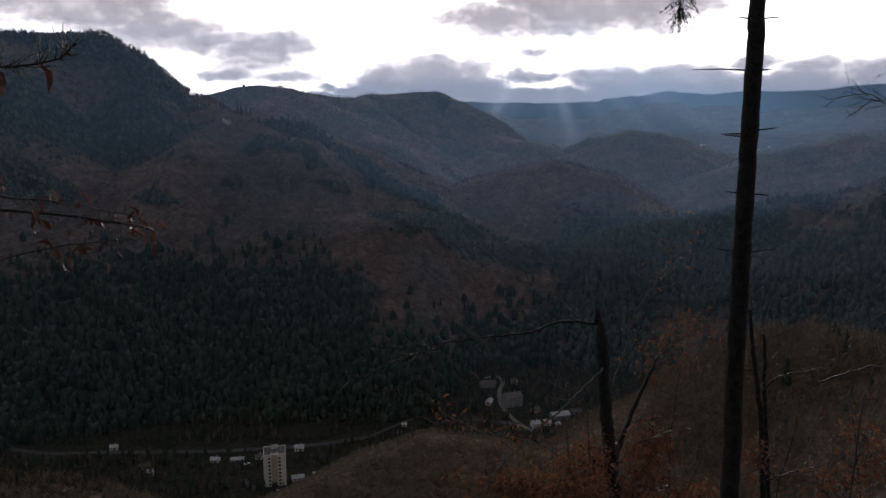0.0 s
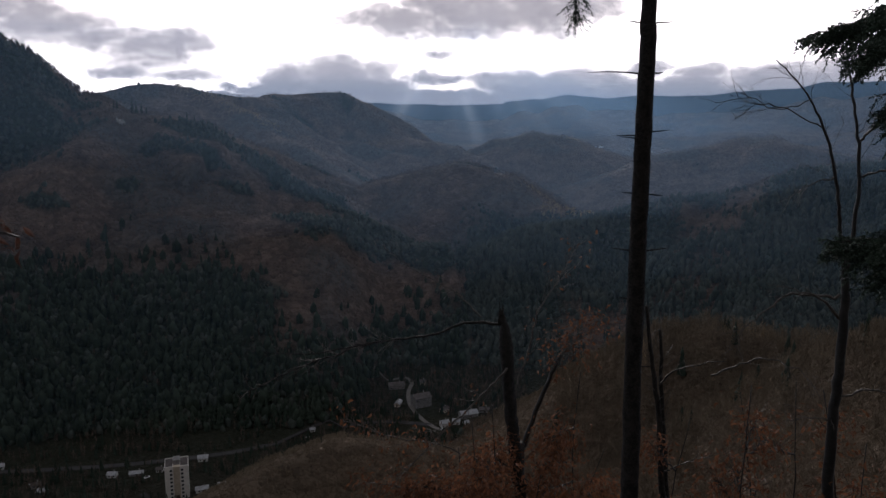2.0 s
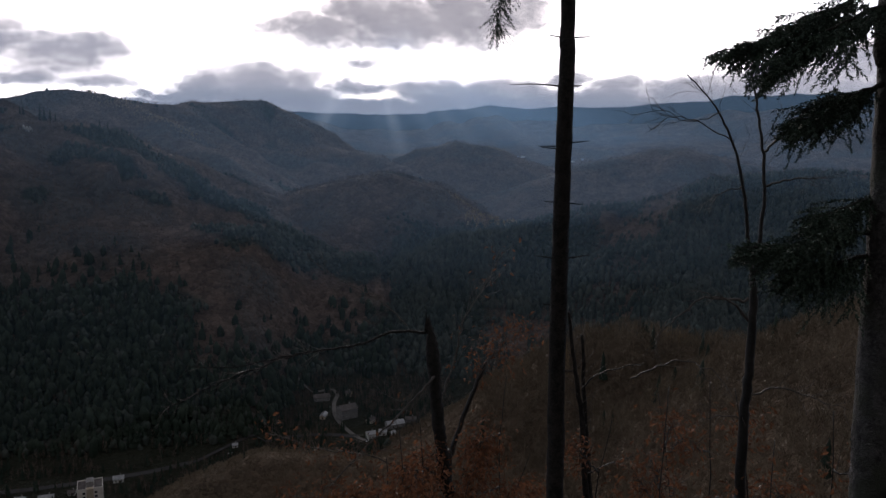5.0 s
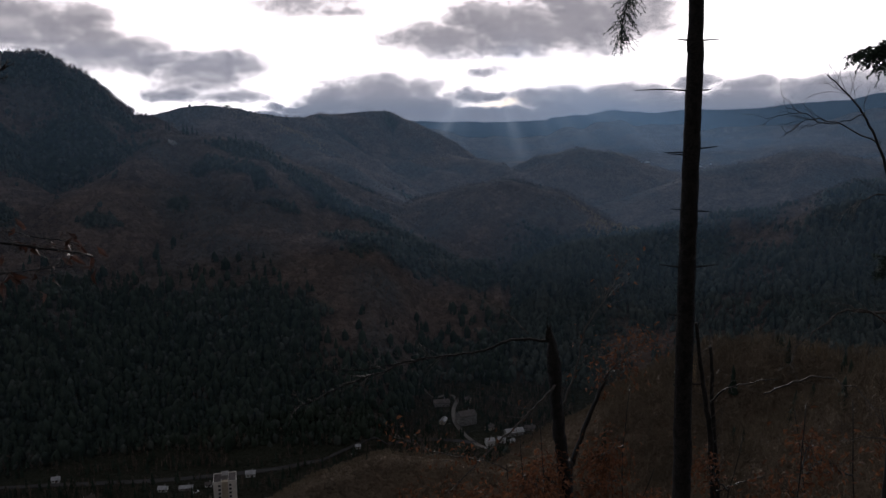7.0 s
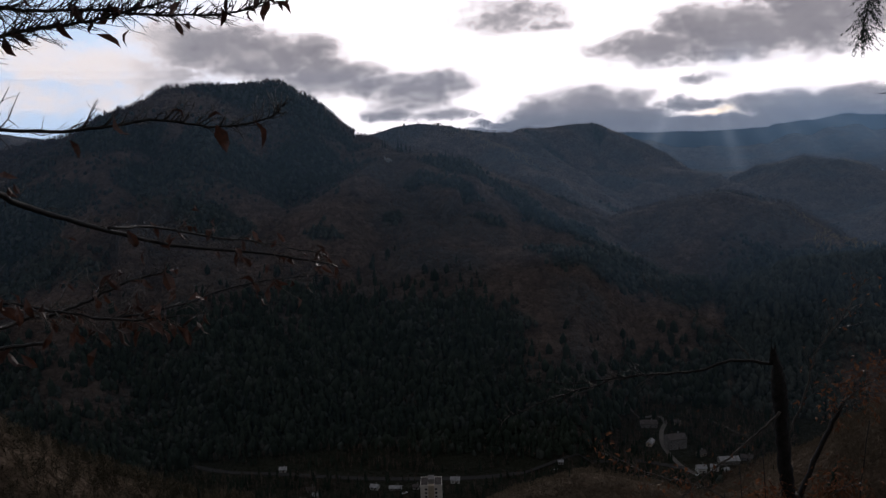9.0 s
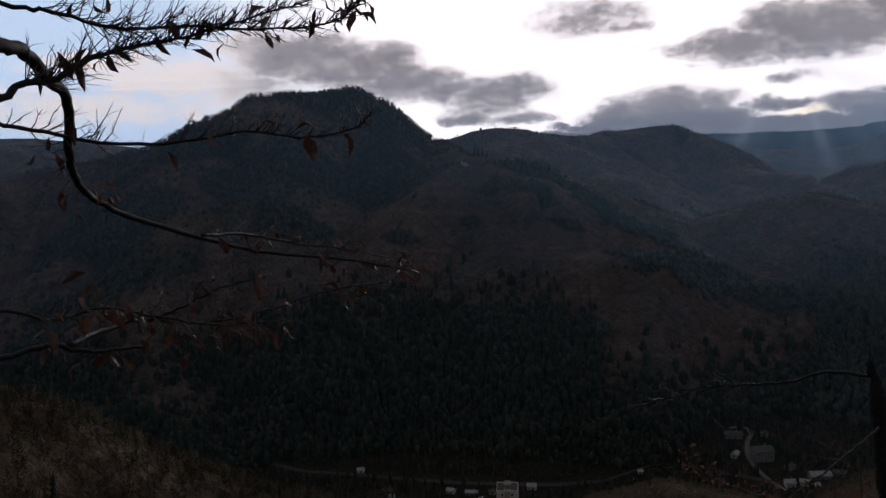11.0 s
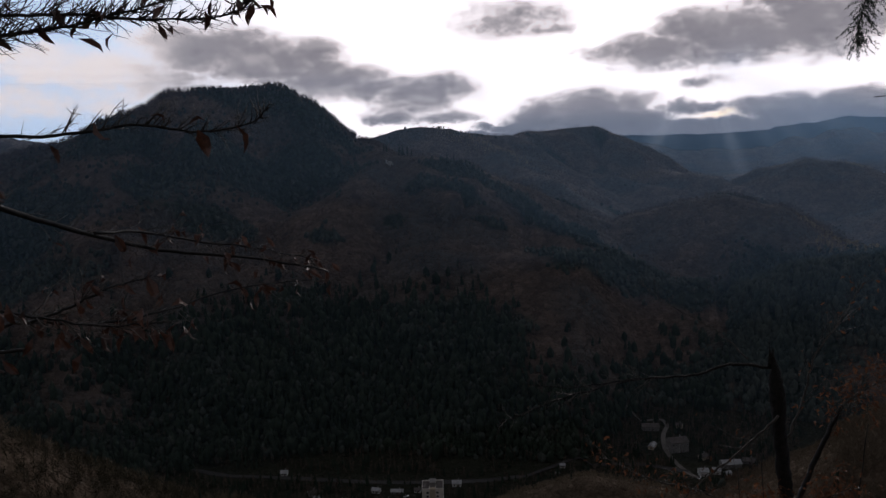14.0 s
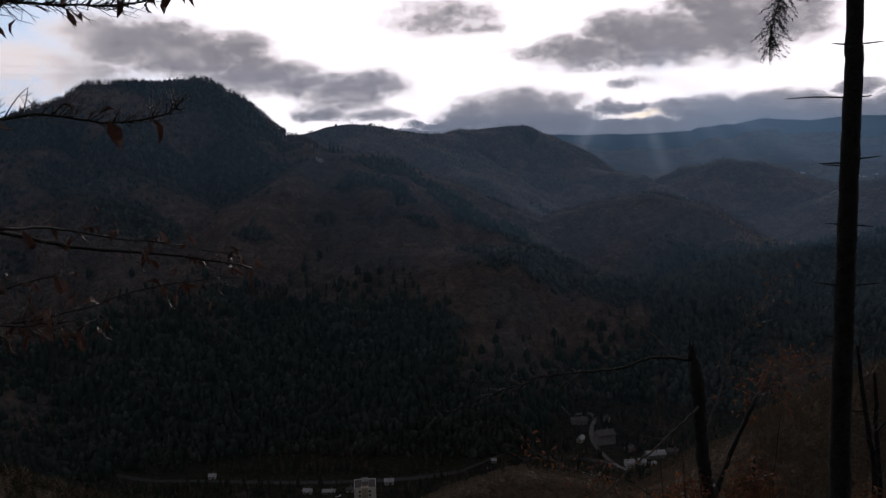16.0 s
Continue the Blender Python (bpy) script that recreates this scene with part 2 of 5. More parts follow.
def mesh_object(name, verts, faces, surface, smooth=False):
    data = bpy.data.meshes.new(name)
    data.from_pydata(verts, [], faces)
    data.materials.append(surface)
    if smooth:
        data.polygons.foreach_set("use_smooth", [True] * len(data.polygons))
    data.update()
    return new(name, data)


def arrays_object(name, verts, tris, surface, smooth=False):
    """A mesh from an (n, 3) array of places and an (m, 3) array of corners."""
    data = bpy.data.meshes.new(name)
    n, m = len(verts), len(tris)
    data.vertices.add(n)
    data.vertices.foreach_set("co", np.asarray(verts, np.float32).ravel())
    data.loops.add(m * 3)
    data.loops.foreach_set("vertex_index", np.asarray(tris, np.int32).ravel())
    data.polygons.add(m)
    data.polygons.foreach_set("loop_start", np.arange(0, m * 3, 3, dtype=np.int32))
    if smooth:
        data.polygons.foreach_set("use_smooth", np.ones(m, bool))
    data.materials.append(surface)
    data.update(calc_edges=True)
    data.validate()
    return new(name, data)


# ---- the ground: ridges and valleys round the lookout ----


def hashed(ix, iy, seed):
    h = (ix.astype(np.int64) * 374761393 + iy.astype(np.int64) * 668265263 + seed * 974634777) & 0xFFFFFFFF
    h = ((h ^ (h >> 13)) * 1274126177) & 0xFFFFFFFF
    return ((h ^ (h >> 16)) & 0xFFFF) / 65535.0


def value_noise(x, y, seed):
    ix, iy = np.floor(x), np.floor(y)
    fx, fy = x - ix, y - iy
    fx, fy = fx * fx * (3 - 2 * fx), fy * fy * (3 - 2 * fy)
    a, b = hashed(ix, iy, seed), hashed(ix + 1, iy, seed)
    c, d = hashed(ix, iy + 1, seed), hashed(ix + 1, iy + 1, seed)
    return a + (b - a) * fx + (c - a) * fy + (a - b - c + d) * fx * fy


def fractal(x, y, size, octaves, seed):
    total, amount, scale = 0.0, 0.5, 1.0 / size
    for o in range(octaves):
        total = total + amount * (value_noise(x * scale + 7.3 * o, y * scale - 3.1 * o, seed + o) - 0.5)
        amount, scale = amount * 0.5, scale * 2.03
    return total


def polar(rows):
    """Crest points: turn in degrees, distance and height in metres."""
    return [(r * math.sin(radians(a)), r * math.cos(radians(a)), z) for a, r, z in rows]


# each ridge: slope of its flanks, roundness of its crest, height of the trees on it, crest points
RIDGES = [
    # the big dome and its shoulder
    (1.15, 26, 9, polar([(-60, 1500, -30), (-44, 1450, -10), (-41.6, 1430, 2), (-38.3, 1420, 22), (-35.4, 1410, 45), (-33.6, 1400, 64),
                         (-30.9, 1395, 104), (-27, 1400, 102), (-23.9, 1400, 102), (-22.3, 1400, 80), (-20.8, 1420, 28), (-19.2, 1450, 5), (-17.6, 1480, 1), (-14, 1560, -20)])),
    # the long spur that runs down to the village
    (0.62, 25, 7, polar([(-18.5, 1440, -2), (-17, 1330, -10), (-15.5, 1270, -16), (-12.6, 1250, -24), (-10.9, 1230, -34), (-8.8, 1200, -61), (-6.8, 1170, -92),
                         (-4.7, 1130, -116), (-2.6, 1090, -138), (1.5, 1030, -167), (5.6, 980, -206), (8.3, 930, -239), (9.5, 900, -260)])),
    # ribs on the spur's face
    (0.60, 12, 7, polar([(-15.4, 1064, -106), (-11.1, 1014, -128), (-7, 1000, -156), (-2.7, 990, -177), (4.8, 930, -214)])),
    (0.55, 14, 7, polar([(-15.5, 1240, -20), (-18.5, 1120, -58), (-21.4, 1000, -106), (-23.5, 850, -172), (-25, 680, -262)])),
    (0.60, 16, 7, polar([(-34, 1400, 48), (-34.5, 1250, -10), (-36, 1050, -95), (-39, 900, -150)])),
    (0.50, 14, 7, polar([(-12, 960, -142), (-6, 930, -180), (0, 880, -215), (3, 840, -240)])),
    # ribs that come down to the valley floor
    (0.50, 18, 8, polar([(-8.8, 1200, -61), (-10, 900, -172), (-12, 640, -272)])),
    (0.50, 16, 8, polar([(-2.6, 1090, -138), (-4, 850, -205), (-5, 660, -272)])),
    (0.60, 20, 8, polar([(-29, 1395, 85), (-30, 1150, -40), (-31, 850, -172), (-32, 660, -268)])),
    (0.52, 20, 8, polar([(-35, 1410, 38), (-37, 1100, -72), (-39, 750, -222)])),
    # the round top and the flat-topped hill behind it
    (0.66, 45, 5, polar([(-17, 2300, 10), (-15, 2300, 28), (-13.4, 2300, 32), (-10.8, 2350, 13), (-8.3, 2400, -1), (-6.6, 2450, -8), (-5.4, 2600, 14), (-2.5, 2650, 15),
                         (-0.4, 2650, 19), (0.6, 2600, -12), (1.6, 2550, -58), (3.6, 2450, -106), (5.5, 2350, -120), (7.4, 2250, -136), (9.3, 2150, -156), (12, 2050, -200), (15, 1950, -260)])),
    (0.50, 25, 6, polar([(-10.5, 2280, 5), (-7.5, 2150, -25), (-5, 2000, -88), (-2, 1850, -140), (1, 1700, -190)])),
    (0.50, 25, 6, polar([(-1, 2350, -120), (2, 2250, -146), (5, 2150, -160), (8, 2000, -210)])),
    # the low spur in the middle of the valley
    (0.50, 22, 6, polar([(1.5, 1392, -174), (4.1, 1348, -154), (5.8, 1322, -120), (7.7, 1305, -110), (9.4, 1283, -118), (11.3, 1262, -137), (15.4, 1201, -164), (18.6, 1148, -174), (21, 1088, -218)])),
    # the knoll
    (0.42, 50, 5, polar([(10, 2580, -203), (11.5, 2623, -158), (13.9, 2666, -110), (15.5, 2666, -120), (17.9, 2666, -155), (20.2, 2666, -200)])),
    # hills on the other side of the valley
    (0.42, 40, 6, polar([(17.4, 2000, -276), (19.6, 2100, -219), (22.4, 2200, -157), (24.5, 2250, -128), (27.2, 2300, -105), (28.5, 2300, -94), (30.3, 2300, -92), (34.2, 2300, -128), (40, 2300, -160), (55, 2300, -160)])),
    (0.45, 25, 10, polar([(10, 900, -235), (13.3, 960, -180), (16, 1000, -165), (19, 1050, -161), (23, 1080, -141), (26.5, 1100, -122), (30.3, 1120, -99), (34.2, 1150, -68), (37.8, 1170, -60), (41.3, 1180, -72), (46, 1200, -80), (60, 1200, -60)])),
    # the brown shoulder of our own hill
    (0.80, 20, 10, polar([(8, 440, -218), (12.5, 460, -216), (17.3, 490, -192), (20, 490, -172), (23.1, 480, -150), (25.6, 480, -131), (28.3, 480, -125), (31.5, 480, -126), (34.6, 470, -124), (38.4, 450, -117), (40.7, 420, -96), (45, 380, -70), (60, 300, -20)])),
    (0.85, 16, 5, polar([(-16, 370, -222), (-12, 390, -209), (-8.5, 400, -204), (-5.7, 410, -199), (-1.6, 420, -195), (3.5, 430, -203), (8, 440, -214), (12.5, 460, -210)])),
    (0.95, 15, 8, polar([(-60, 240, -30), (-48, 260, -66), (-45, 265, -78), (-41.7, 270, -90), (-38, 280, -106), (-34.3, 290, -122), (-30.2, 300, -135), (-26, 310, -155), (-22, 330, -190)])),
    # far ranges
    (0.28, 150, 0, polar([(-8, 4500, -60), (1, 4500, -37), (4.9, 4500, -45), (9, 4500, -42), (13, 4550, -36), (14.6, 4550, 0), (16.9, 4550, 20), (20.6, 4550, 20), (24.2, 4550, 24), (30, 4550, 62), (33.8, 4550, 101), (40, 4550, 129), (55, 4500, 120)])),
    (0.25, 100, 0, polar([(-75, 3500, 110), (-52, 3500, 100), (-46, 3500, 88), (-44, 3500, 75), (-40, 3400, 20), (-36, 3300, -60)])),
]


def macro_height(x, y):
    """The hills without their ravines: height, valley floor, and the drop below the nearest crest."""
    r = np.hypot(x, y)
    # warped plan, so that crests run unevenly
    grow = np.clip((r - 120) / 600, 0, 1)
    wx = x + grow * 70 * fractal(x, y, 260, 3, 11)
    wy = y + grow * 70 * fractal(x, y, 260, 3, 23)
    floor = -281 + np.clip((r - 1700) / 2200, 0, 1) * 75
    # the wooded foot of the slope across the road
    foot_line = 592 + np.clip((x + 20) / 60, 0, 1) * 138
    apron = np.minimum(-150, -281 + 0.42 * np.maximum(y - foot_line, 0)) - 600 * np.clip((x - 130) / 90, 0, 1) - 0.6 * np.maximum(r - 950, 0)
    best = np.maximum(floor, apron)
    below = np.zeros_like(x)
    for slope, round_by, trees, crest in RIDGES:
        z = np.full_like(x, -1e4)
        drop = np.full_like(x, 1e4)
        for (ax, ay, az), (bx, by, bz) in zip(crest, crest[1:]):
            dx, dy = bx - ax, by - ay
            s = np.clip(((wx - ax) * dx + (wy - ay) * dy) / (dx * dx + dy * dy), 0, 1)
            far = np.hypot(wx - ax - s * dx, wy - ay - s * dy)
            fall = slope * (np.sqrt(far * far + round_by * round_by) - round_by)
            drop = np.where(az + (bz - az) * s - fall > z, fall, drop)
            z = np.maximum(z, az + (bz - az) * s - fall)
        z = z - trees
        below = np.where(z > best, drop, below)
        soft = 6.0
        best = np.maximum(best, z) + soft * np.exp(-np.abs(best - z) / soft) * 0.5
    gullies = 1 - 2.4 * np.abs(fractal(wx, wy, 240, 4, 41))
    return best, floor, below, gullies


GRID_X, GRID_Y, GRID_STEP = -2400, 250, 10.0


def look_up(grid, x, y):
    """The value of a grid at places between its points."""
    u = np.clip((x - GRID_X) / GRID_STEP, 0, grid.shape[1] - 1.001)
    v = np.clip((y - GRID_Y) / GRID_STEP, 0, grid.shape[0] - 1.001)
    i, j = v.astype(int), u.astype(int)
    fu, fv = u - j, v - i
    return (grid[i, j] * (1 - fu) + grid[i, j + 1] * fu) * (1 - fv) + (grid[i + 1, j] * (1 - fu) + grid[i + 1, j + 1] * fu) * fv


def carve():
    """Ribs and ravines that follow the fall of the slopes: noise drawn out up- and downhill."""
    gx, gy = np.meshgrid(np.arange(GRID_X, 2401, GRID_STEP), np.arange(GRID_Y, 3001, GRID_STEP))
    best, _, _, _ = macro_height(gx, gy)
    for _ in range(6):
        edge = np.pad(best, 1, mode="edge")
        best = (edge[:-2, 1:-1] + edge[2:, 1:-1] + edge[1:-1, :-2] + edge[1:-1, 2:] + 2 * edge[1:-1, 1:-1]) / 6
    sy, sx = np.gradient(best)
    size = np.hypot(sx, sy) + 1e-3
    sx, sy = sx / size, sy / size
    total = np.zeros_like(gx)
    for way, steps in ((1, 12), (-1, 9)):
        x, y = gx.copy(), gy.copy()
        for k in range(steps):
            total = total + (fractal(x, y, 84, 2, 43) * 2 + fractal(x, y, 34, 1, 57)) * (1 - 0.6 * k / steps)
            x, y = x + way * 20 * look_up(sx, x, y), y + way * 20 * look_up(sy, x, y)
    return total / total.std()


RAVINES = carve()


def ravine(x, y):
    """High in the ravines of the hillsides, nought on their ribs."""
    return 0.10 * np.clip(0.35 - look_up(RAVINES, x, y), 0, 2.6)


def ground_height(x, y):
    x, y = np.asarray(x, float), np.asarray(y, float)
    r = np.hypot(x, y)
    turn_at = np.degrees(np.arctan2(x, y))
    best, floor, below, gullies = macro_height(x, y)
    up = np.clip((best - floor) / 120, 0, 1) * np.clip((r - 200) / 500, 0, 1)
    best = best + up * (22 * (gullies - 0.8) + 15 * fractal(x, y, 100, 4, 5))
    # ribs and ravines on the flanks, none on the crests
    best = best + up * np.clip((below - 8) / 45, 0, 1) * 14.0 * np.clip(look_up(RAVINES, x, y), -2.2, 2.2) * np.clip((r - 540) / 200, 0, 1)
    # the steep slope below the lookout, and the ledge beside it
    ledge = np.clip((turn_at - 41) / 4.5, 0, 1) * np.clip((120 - turn_at) / 20, 0, 1)
    steep = 0.95 - 0.12 * np.clip(r / 200, 0, 1)
    own = -1.65 - steep * np.maximum(r - 0.9, 0)
    flat_part = -1.72 - 0.05 * np.minimum(r, 5.3) - 0.9 * np.maximum(r - 5.3, 0)
    own = own + (flat_part - own) * ledge
    behind = np.clip((np.abs(turn_at) - 80) / 40, 0, 1) * (1 - ledge)
    own = own + (-1.65 + 0.25 * r - own) * behind
    own = own + np.clip(r / 40, 0.03, 1) * 3.0 * fractal(x, y, 9, 4, 77)
    return np.where(r < 600, np.maximum(best, own), best)


def build_ground():
    turns = np.concatenate([np.arange(-180, -60, 6.0), np.arange(-60, 58, 0.3), np.arange(58, 180, 6.0)])
    rings = np.concatenate([[0.02], np.geomspace(0.6, 200, 90), np.geomspace(201.7, 4900, 390)])
    a, r = np.meshgrid(np.radians(turns), rings)
    x, y = r * np.sin(a), r * np.cos(a)
    z = ground_height(x, y)
    verts = np.stack([x, y, z], -1).reshape(-1, 3)
    n = len(turns)
    i, j = np.meshgrid(np.arange(len(rings) - 1), np.arange(n), indexing="ij")
    k = (j + 1) % n
    p, q, s, t = i * n + j, i * n + k, (i + 1) * n + k, (i + 1) * n + j
    tris = np.concatenate([np.stack([p, s, q], -1).reshape(-1, 3), np.stack([p, t, s], -1).reshape(-1, 3)])
    ob = arrays_object("ground", verts, tris, LITTER, smooth=True)
    tagged(ob, "wooded hills of brown leaf litter falling to a valley", "ground", kind="structure")


build_ground()


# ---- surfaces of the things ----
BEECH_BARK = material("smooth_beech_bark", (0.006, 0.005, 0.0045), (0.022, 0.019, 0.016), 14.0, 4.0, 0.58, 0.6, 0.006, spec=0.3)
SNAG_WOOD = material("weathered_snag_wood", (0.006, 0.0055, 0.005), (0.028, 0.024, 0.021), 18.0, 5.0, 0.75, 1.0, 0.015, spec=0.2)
OLD_BARK = material("old_spruce_bark", (0.020, 0.019, 0.018), (0.088, 0.080, 0.075), 14.0, 4.0, 0.75, 1.0, 0.02, spec=0.2, third=(0.040, 0.042, 0.030), third_scale=5.0)
SPRAY = material("spruce_sprays", (0.012, 0.022, 0.014), (0.032, 0.050, 0.030), 6.0, 5.0, 0.7, 0.0, per_piece=0.35)
OAK_LEAF = material("dry_brown_leaves", (0.088, 0.038, 0.019), (0.185, 0.080, 0.039), 5.0, 9.0, 0.6, 0.0, per_piece=0.4, spec=0.3, through_light=0.45)
OLIVE = material("olive_brown_scrub", (0.030, 0.027, 0.017), (0.064, 0.053, 0.033), 0.2, 20.0, 0.9, 0.0, per_piece=0.2, spec=0.05)
MIXED = material("mixed_spruce_wood", (0.026, 0.037, 0.032), (0.054, 0.060, 0.051), 0.03, 40.0, 0.9, 0.0, per_piece=0.15, spec=0.1)
DRY_LEAF = material("curled_beech_leaves", (0.034, 0.016, 0.011), (0.105, 0.046, 0.029), 30.0, 6.0, 0.5, 0.3, 0.002, per_piece=0.35, spec=0.5, through_light=0.25)
# larch colour, also painted on far crests to show them sunlit
LARCH_AND_SUNLIT = material("pale_larch_and_sunlit_crest", (0.21, 0.150, 0.085), (0.34, 0.25, 0.15), 0.05, 30.0, 0.9, 0.0, per_piece=0.3, spec=0.05)
ROOF_TILE = material("weathered_roof", (0.05, 0.043, 0.04), (0.11, 0.095, 0.09), 0.4, 12.0, 0.8, 0.4, 0.05)
METAL_ROOF = material("pale_sheet_roof", (0.18, 0.183, 0.187), (0.34, 0.343, 0.348), 0.5, 10.0, 0.45, 0.1, 0.02, metal=0.2)
WHITE_WALL = material("white_render", (0.46, 0.45, 0.43), (0.66, 0.65, 0.63), 0.4, 10.0, 0.85, 0.2, 0.02)
GREY_WALL = material("grey_render", (0.14, 0.133, 0.126), (0.24, 0.23, 0.22), 0.4, 10.0, 0.85, 0.2, 0.02)
TAN_WALL = material("tan_render", (0.40, 0.33, 0.25), (0.52, 0.44, 0.34), 0.4, 10.0, 0.85, 0.2, 0.02)
WINDOW = material("window_glass", (0.015, 0.018, 0.022), (0.04, 0.045, 0.05), 0.5, 3.0, 0.08, 0.0, spec=0.6)
DOOR_WOOD = material("dark_door", (0.06, 0.04, 0.03), (0.11, 0.08, 0.06), 2.0, 6.0, 0.6, 0.2)
ASPHALT = material("worn_asphalt", (0.024, 0.023, 0.023), (0.044, 0.042, 0.041), 0.15, 15.0, 0.85, 0.3, 0.02)
GRAVEL = material("pale_gravel_road", (0.08, 0.073, 0.066), (0.14, 0.127, 0.115), 0.12, 20.0, 0.9, 0.3, 0.03)
CAR_PAINT = material("pale_car_paint", (0.55, 0.56, 0.57), (0.70, 0.71, 0.72), 0.5, 3.0, 0.25, 0.0, spec=0.6)
TYRE = material("black_rubber", (0.015, 0.015, 0.016), (0.03, 0.03, 0.03), 4.0, 5.0, 0.8, 0.1, 0.01)
ROCK = material("mossy_limestone", (0.07, 0.065, 0.058), (0.17, 0.165, 0.15), 2.5, 7.0, 0.9, 0.9, 0.03, third=(0.05, 0.06, 0.03), third_scale=3.0)
MOSS_LOG = material("mossy_dead_wood", (0.055, 0.045, 0.034), (0.16, 0.13, 0.10), 6.0, 6.0, 0.9, 0.9, 0.01, third=(0.06, 0.075, 0.03), third_scale=4.0)


def painted_haze(name, amount, low, high, streaks, radius):
    """Blue shell painted as haze: lets most light by, scatters the rest through."""
    made = bpy.data.materials.new(name)
    tree = nodes_of(made)
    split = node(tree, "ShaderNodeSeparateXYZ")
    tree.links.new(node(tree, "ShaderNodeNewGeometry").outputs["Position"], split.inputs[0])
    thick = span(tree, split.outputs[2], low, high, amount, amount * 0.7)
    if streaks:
        # sunbeams painted as denser, whiter streaks that fan out below the cloud's gap
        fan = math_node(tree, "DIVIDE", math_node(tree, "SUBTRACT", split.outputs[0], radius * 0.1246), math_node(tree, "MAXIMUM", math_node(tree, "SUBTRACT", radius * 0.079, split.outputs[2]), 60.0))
        beam_paint, beam_whiten = 0.40, 0.0
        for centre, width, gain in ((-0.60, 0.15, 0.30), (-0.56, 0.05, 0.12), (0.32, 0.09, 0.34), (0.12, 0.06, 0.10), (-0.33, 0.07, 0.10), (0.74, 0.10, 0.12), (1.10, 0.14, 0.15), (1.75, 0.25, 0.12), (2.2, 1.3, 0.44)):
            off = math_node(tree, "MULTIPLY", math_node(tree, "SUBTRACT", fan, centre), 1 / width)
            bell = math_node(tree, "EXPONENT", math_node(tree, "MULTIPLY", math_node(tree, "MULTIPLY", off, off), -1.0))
            beam_paint = math_node(tree, "ADD", math_node(tree, "MULTIPLY", bell, gain * streaks), beam_paint)
            beam_whiten = math_node(tree, "ADD", math_node(tree, "MULTIPLY", bell, gain * 1.5 if width < 1 else 0.0), beam_whiten)
        thick = math_node(tree, "MULTIPLY", thick, beam_paint)
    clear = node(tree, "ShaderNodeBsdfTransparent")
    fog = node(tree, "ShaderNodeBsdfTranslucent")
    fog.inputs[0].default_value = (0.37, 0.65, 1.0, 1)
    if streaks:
        tree.links.new(blend(tree, math_node(tree, "MINIMUM", beam_whiten, 1.0), (0.37, 0.65, 1.0), (0.72, 0.86, 1.0)), fog.inputs[0])
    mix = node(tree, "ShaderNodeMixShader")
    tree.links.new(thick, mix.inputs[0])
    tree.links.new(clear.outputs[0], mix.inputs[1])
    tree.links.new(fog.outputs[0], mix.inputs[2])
    last = node(tree, "ShaderNodeOutputMaterial")
    tree.links.new(mix.outputs[0], last.inputs[0])
    return made


def haze_shell(radius, amount, streaks=0.0):
    verts, faces = [], []
    steps, levels = 96, 6
    for k in range(steps + 1):
        a = radians(-85 + 170 * k / steps)
        for j in range(levels + 1):
            z = -300 + 620 * j / levels
            verts.append((radius * math.sin(a), radius * math.cos(a), z))
    for k in range(steps):
        for j in range(levels):
            p = k * (levels + 1) + j
            faces.append((p, p + levels + 1, p + levels + 2, p + 1))
    ob = mesh_object("haze_shell", verts, faces, painted_haze("haze_paint", amount, -250, 150, streaks, radius), smooth=True)
    ob.visible_shadow = False
    tagged(ob, "blue shell standing in for haze, sunbeams painted on farther ones", "haze", kind="stuff")


# each added shell paints haze over the hills beyond it
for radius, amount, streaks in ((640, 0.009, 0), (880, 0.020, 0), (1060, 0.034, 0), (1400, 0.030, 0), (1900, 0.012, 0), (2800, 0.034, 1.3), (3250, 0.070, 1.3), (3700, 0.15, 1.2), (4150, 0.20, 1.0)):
    haze_shell(radius, amount, streaks)

# ---- woods on the hills ----


def bare_tree_shape(rng, blades, fine=1.0):
    """A leafless crown of thin upright limbs on a stem, one unit high."""
    verts, tris = [], []

    def blade(a, b, w):
        a, b = np.array(a), np.array(b)
        side = np.cross(b - a, rng.normal(size=3))
        side = side / np.linalg.norm(side) * w
        n = len(verts)
        verts.extend([a - side, a + side, b])
        tris.append((n, n + 1, n + 2))

    n = len(verts)
    for k in range(3):
        t = 2.094 * k
        verts.append(np.array((0.018 * math.cos(t), 0.018 * math.sin(t), -0.08)))
    verts.append(np.array((0.0, 0.0, 0.75)))
    tris.extend([(n, n + 1, n + 3), (n + 1, n + 2, n + 3), (n + 2, n, n + 3)])
    for k in range(blades):
        t, z = rng.uniform(0, 6.283), rng.uniform(0.22, 0.80)
        out, up = rng.uniform(0.14, 0.42) * (1.25 - z), rng.uniform(0.05, 0.30)
        tip = (out * math.cos(t), out * math.sin(t), min(1.0, z + up))
        blade((0.15 * tip[0], 0.15 * tip[1], z), tip, fine * rng.uniform(0.014, 0.035))
    return np.array(verts), np.array(tris)


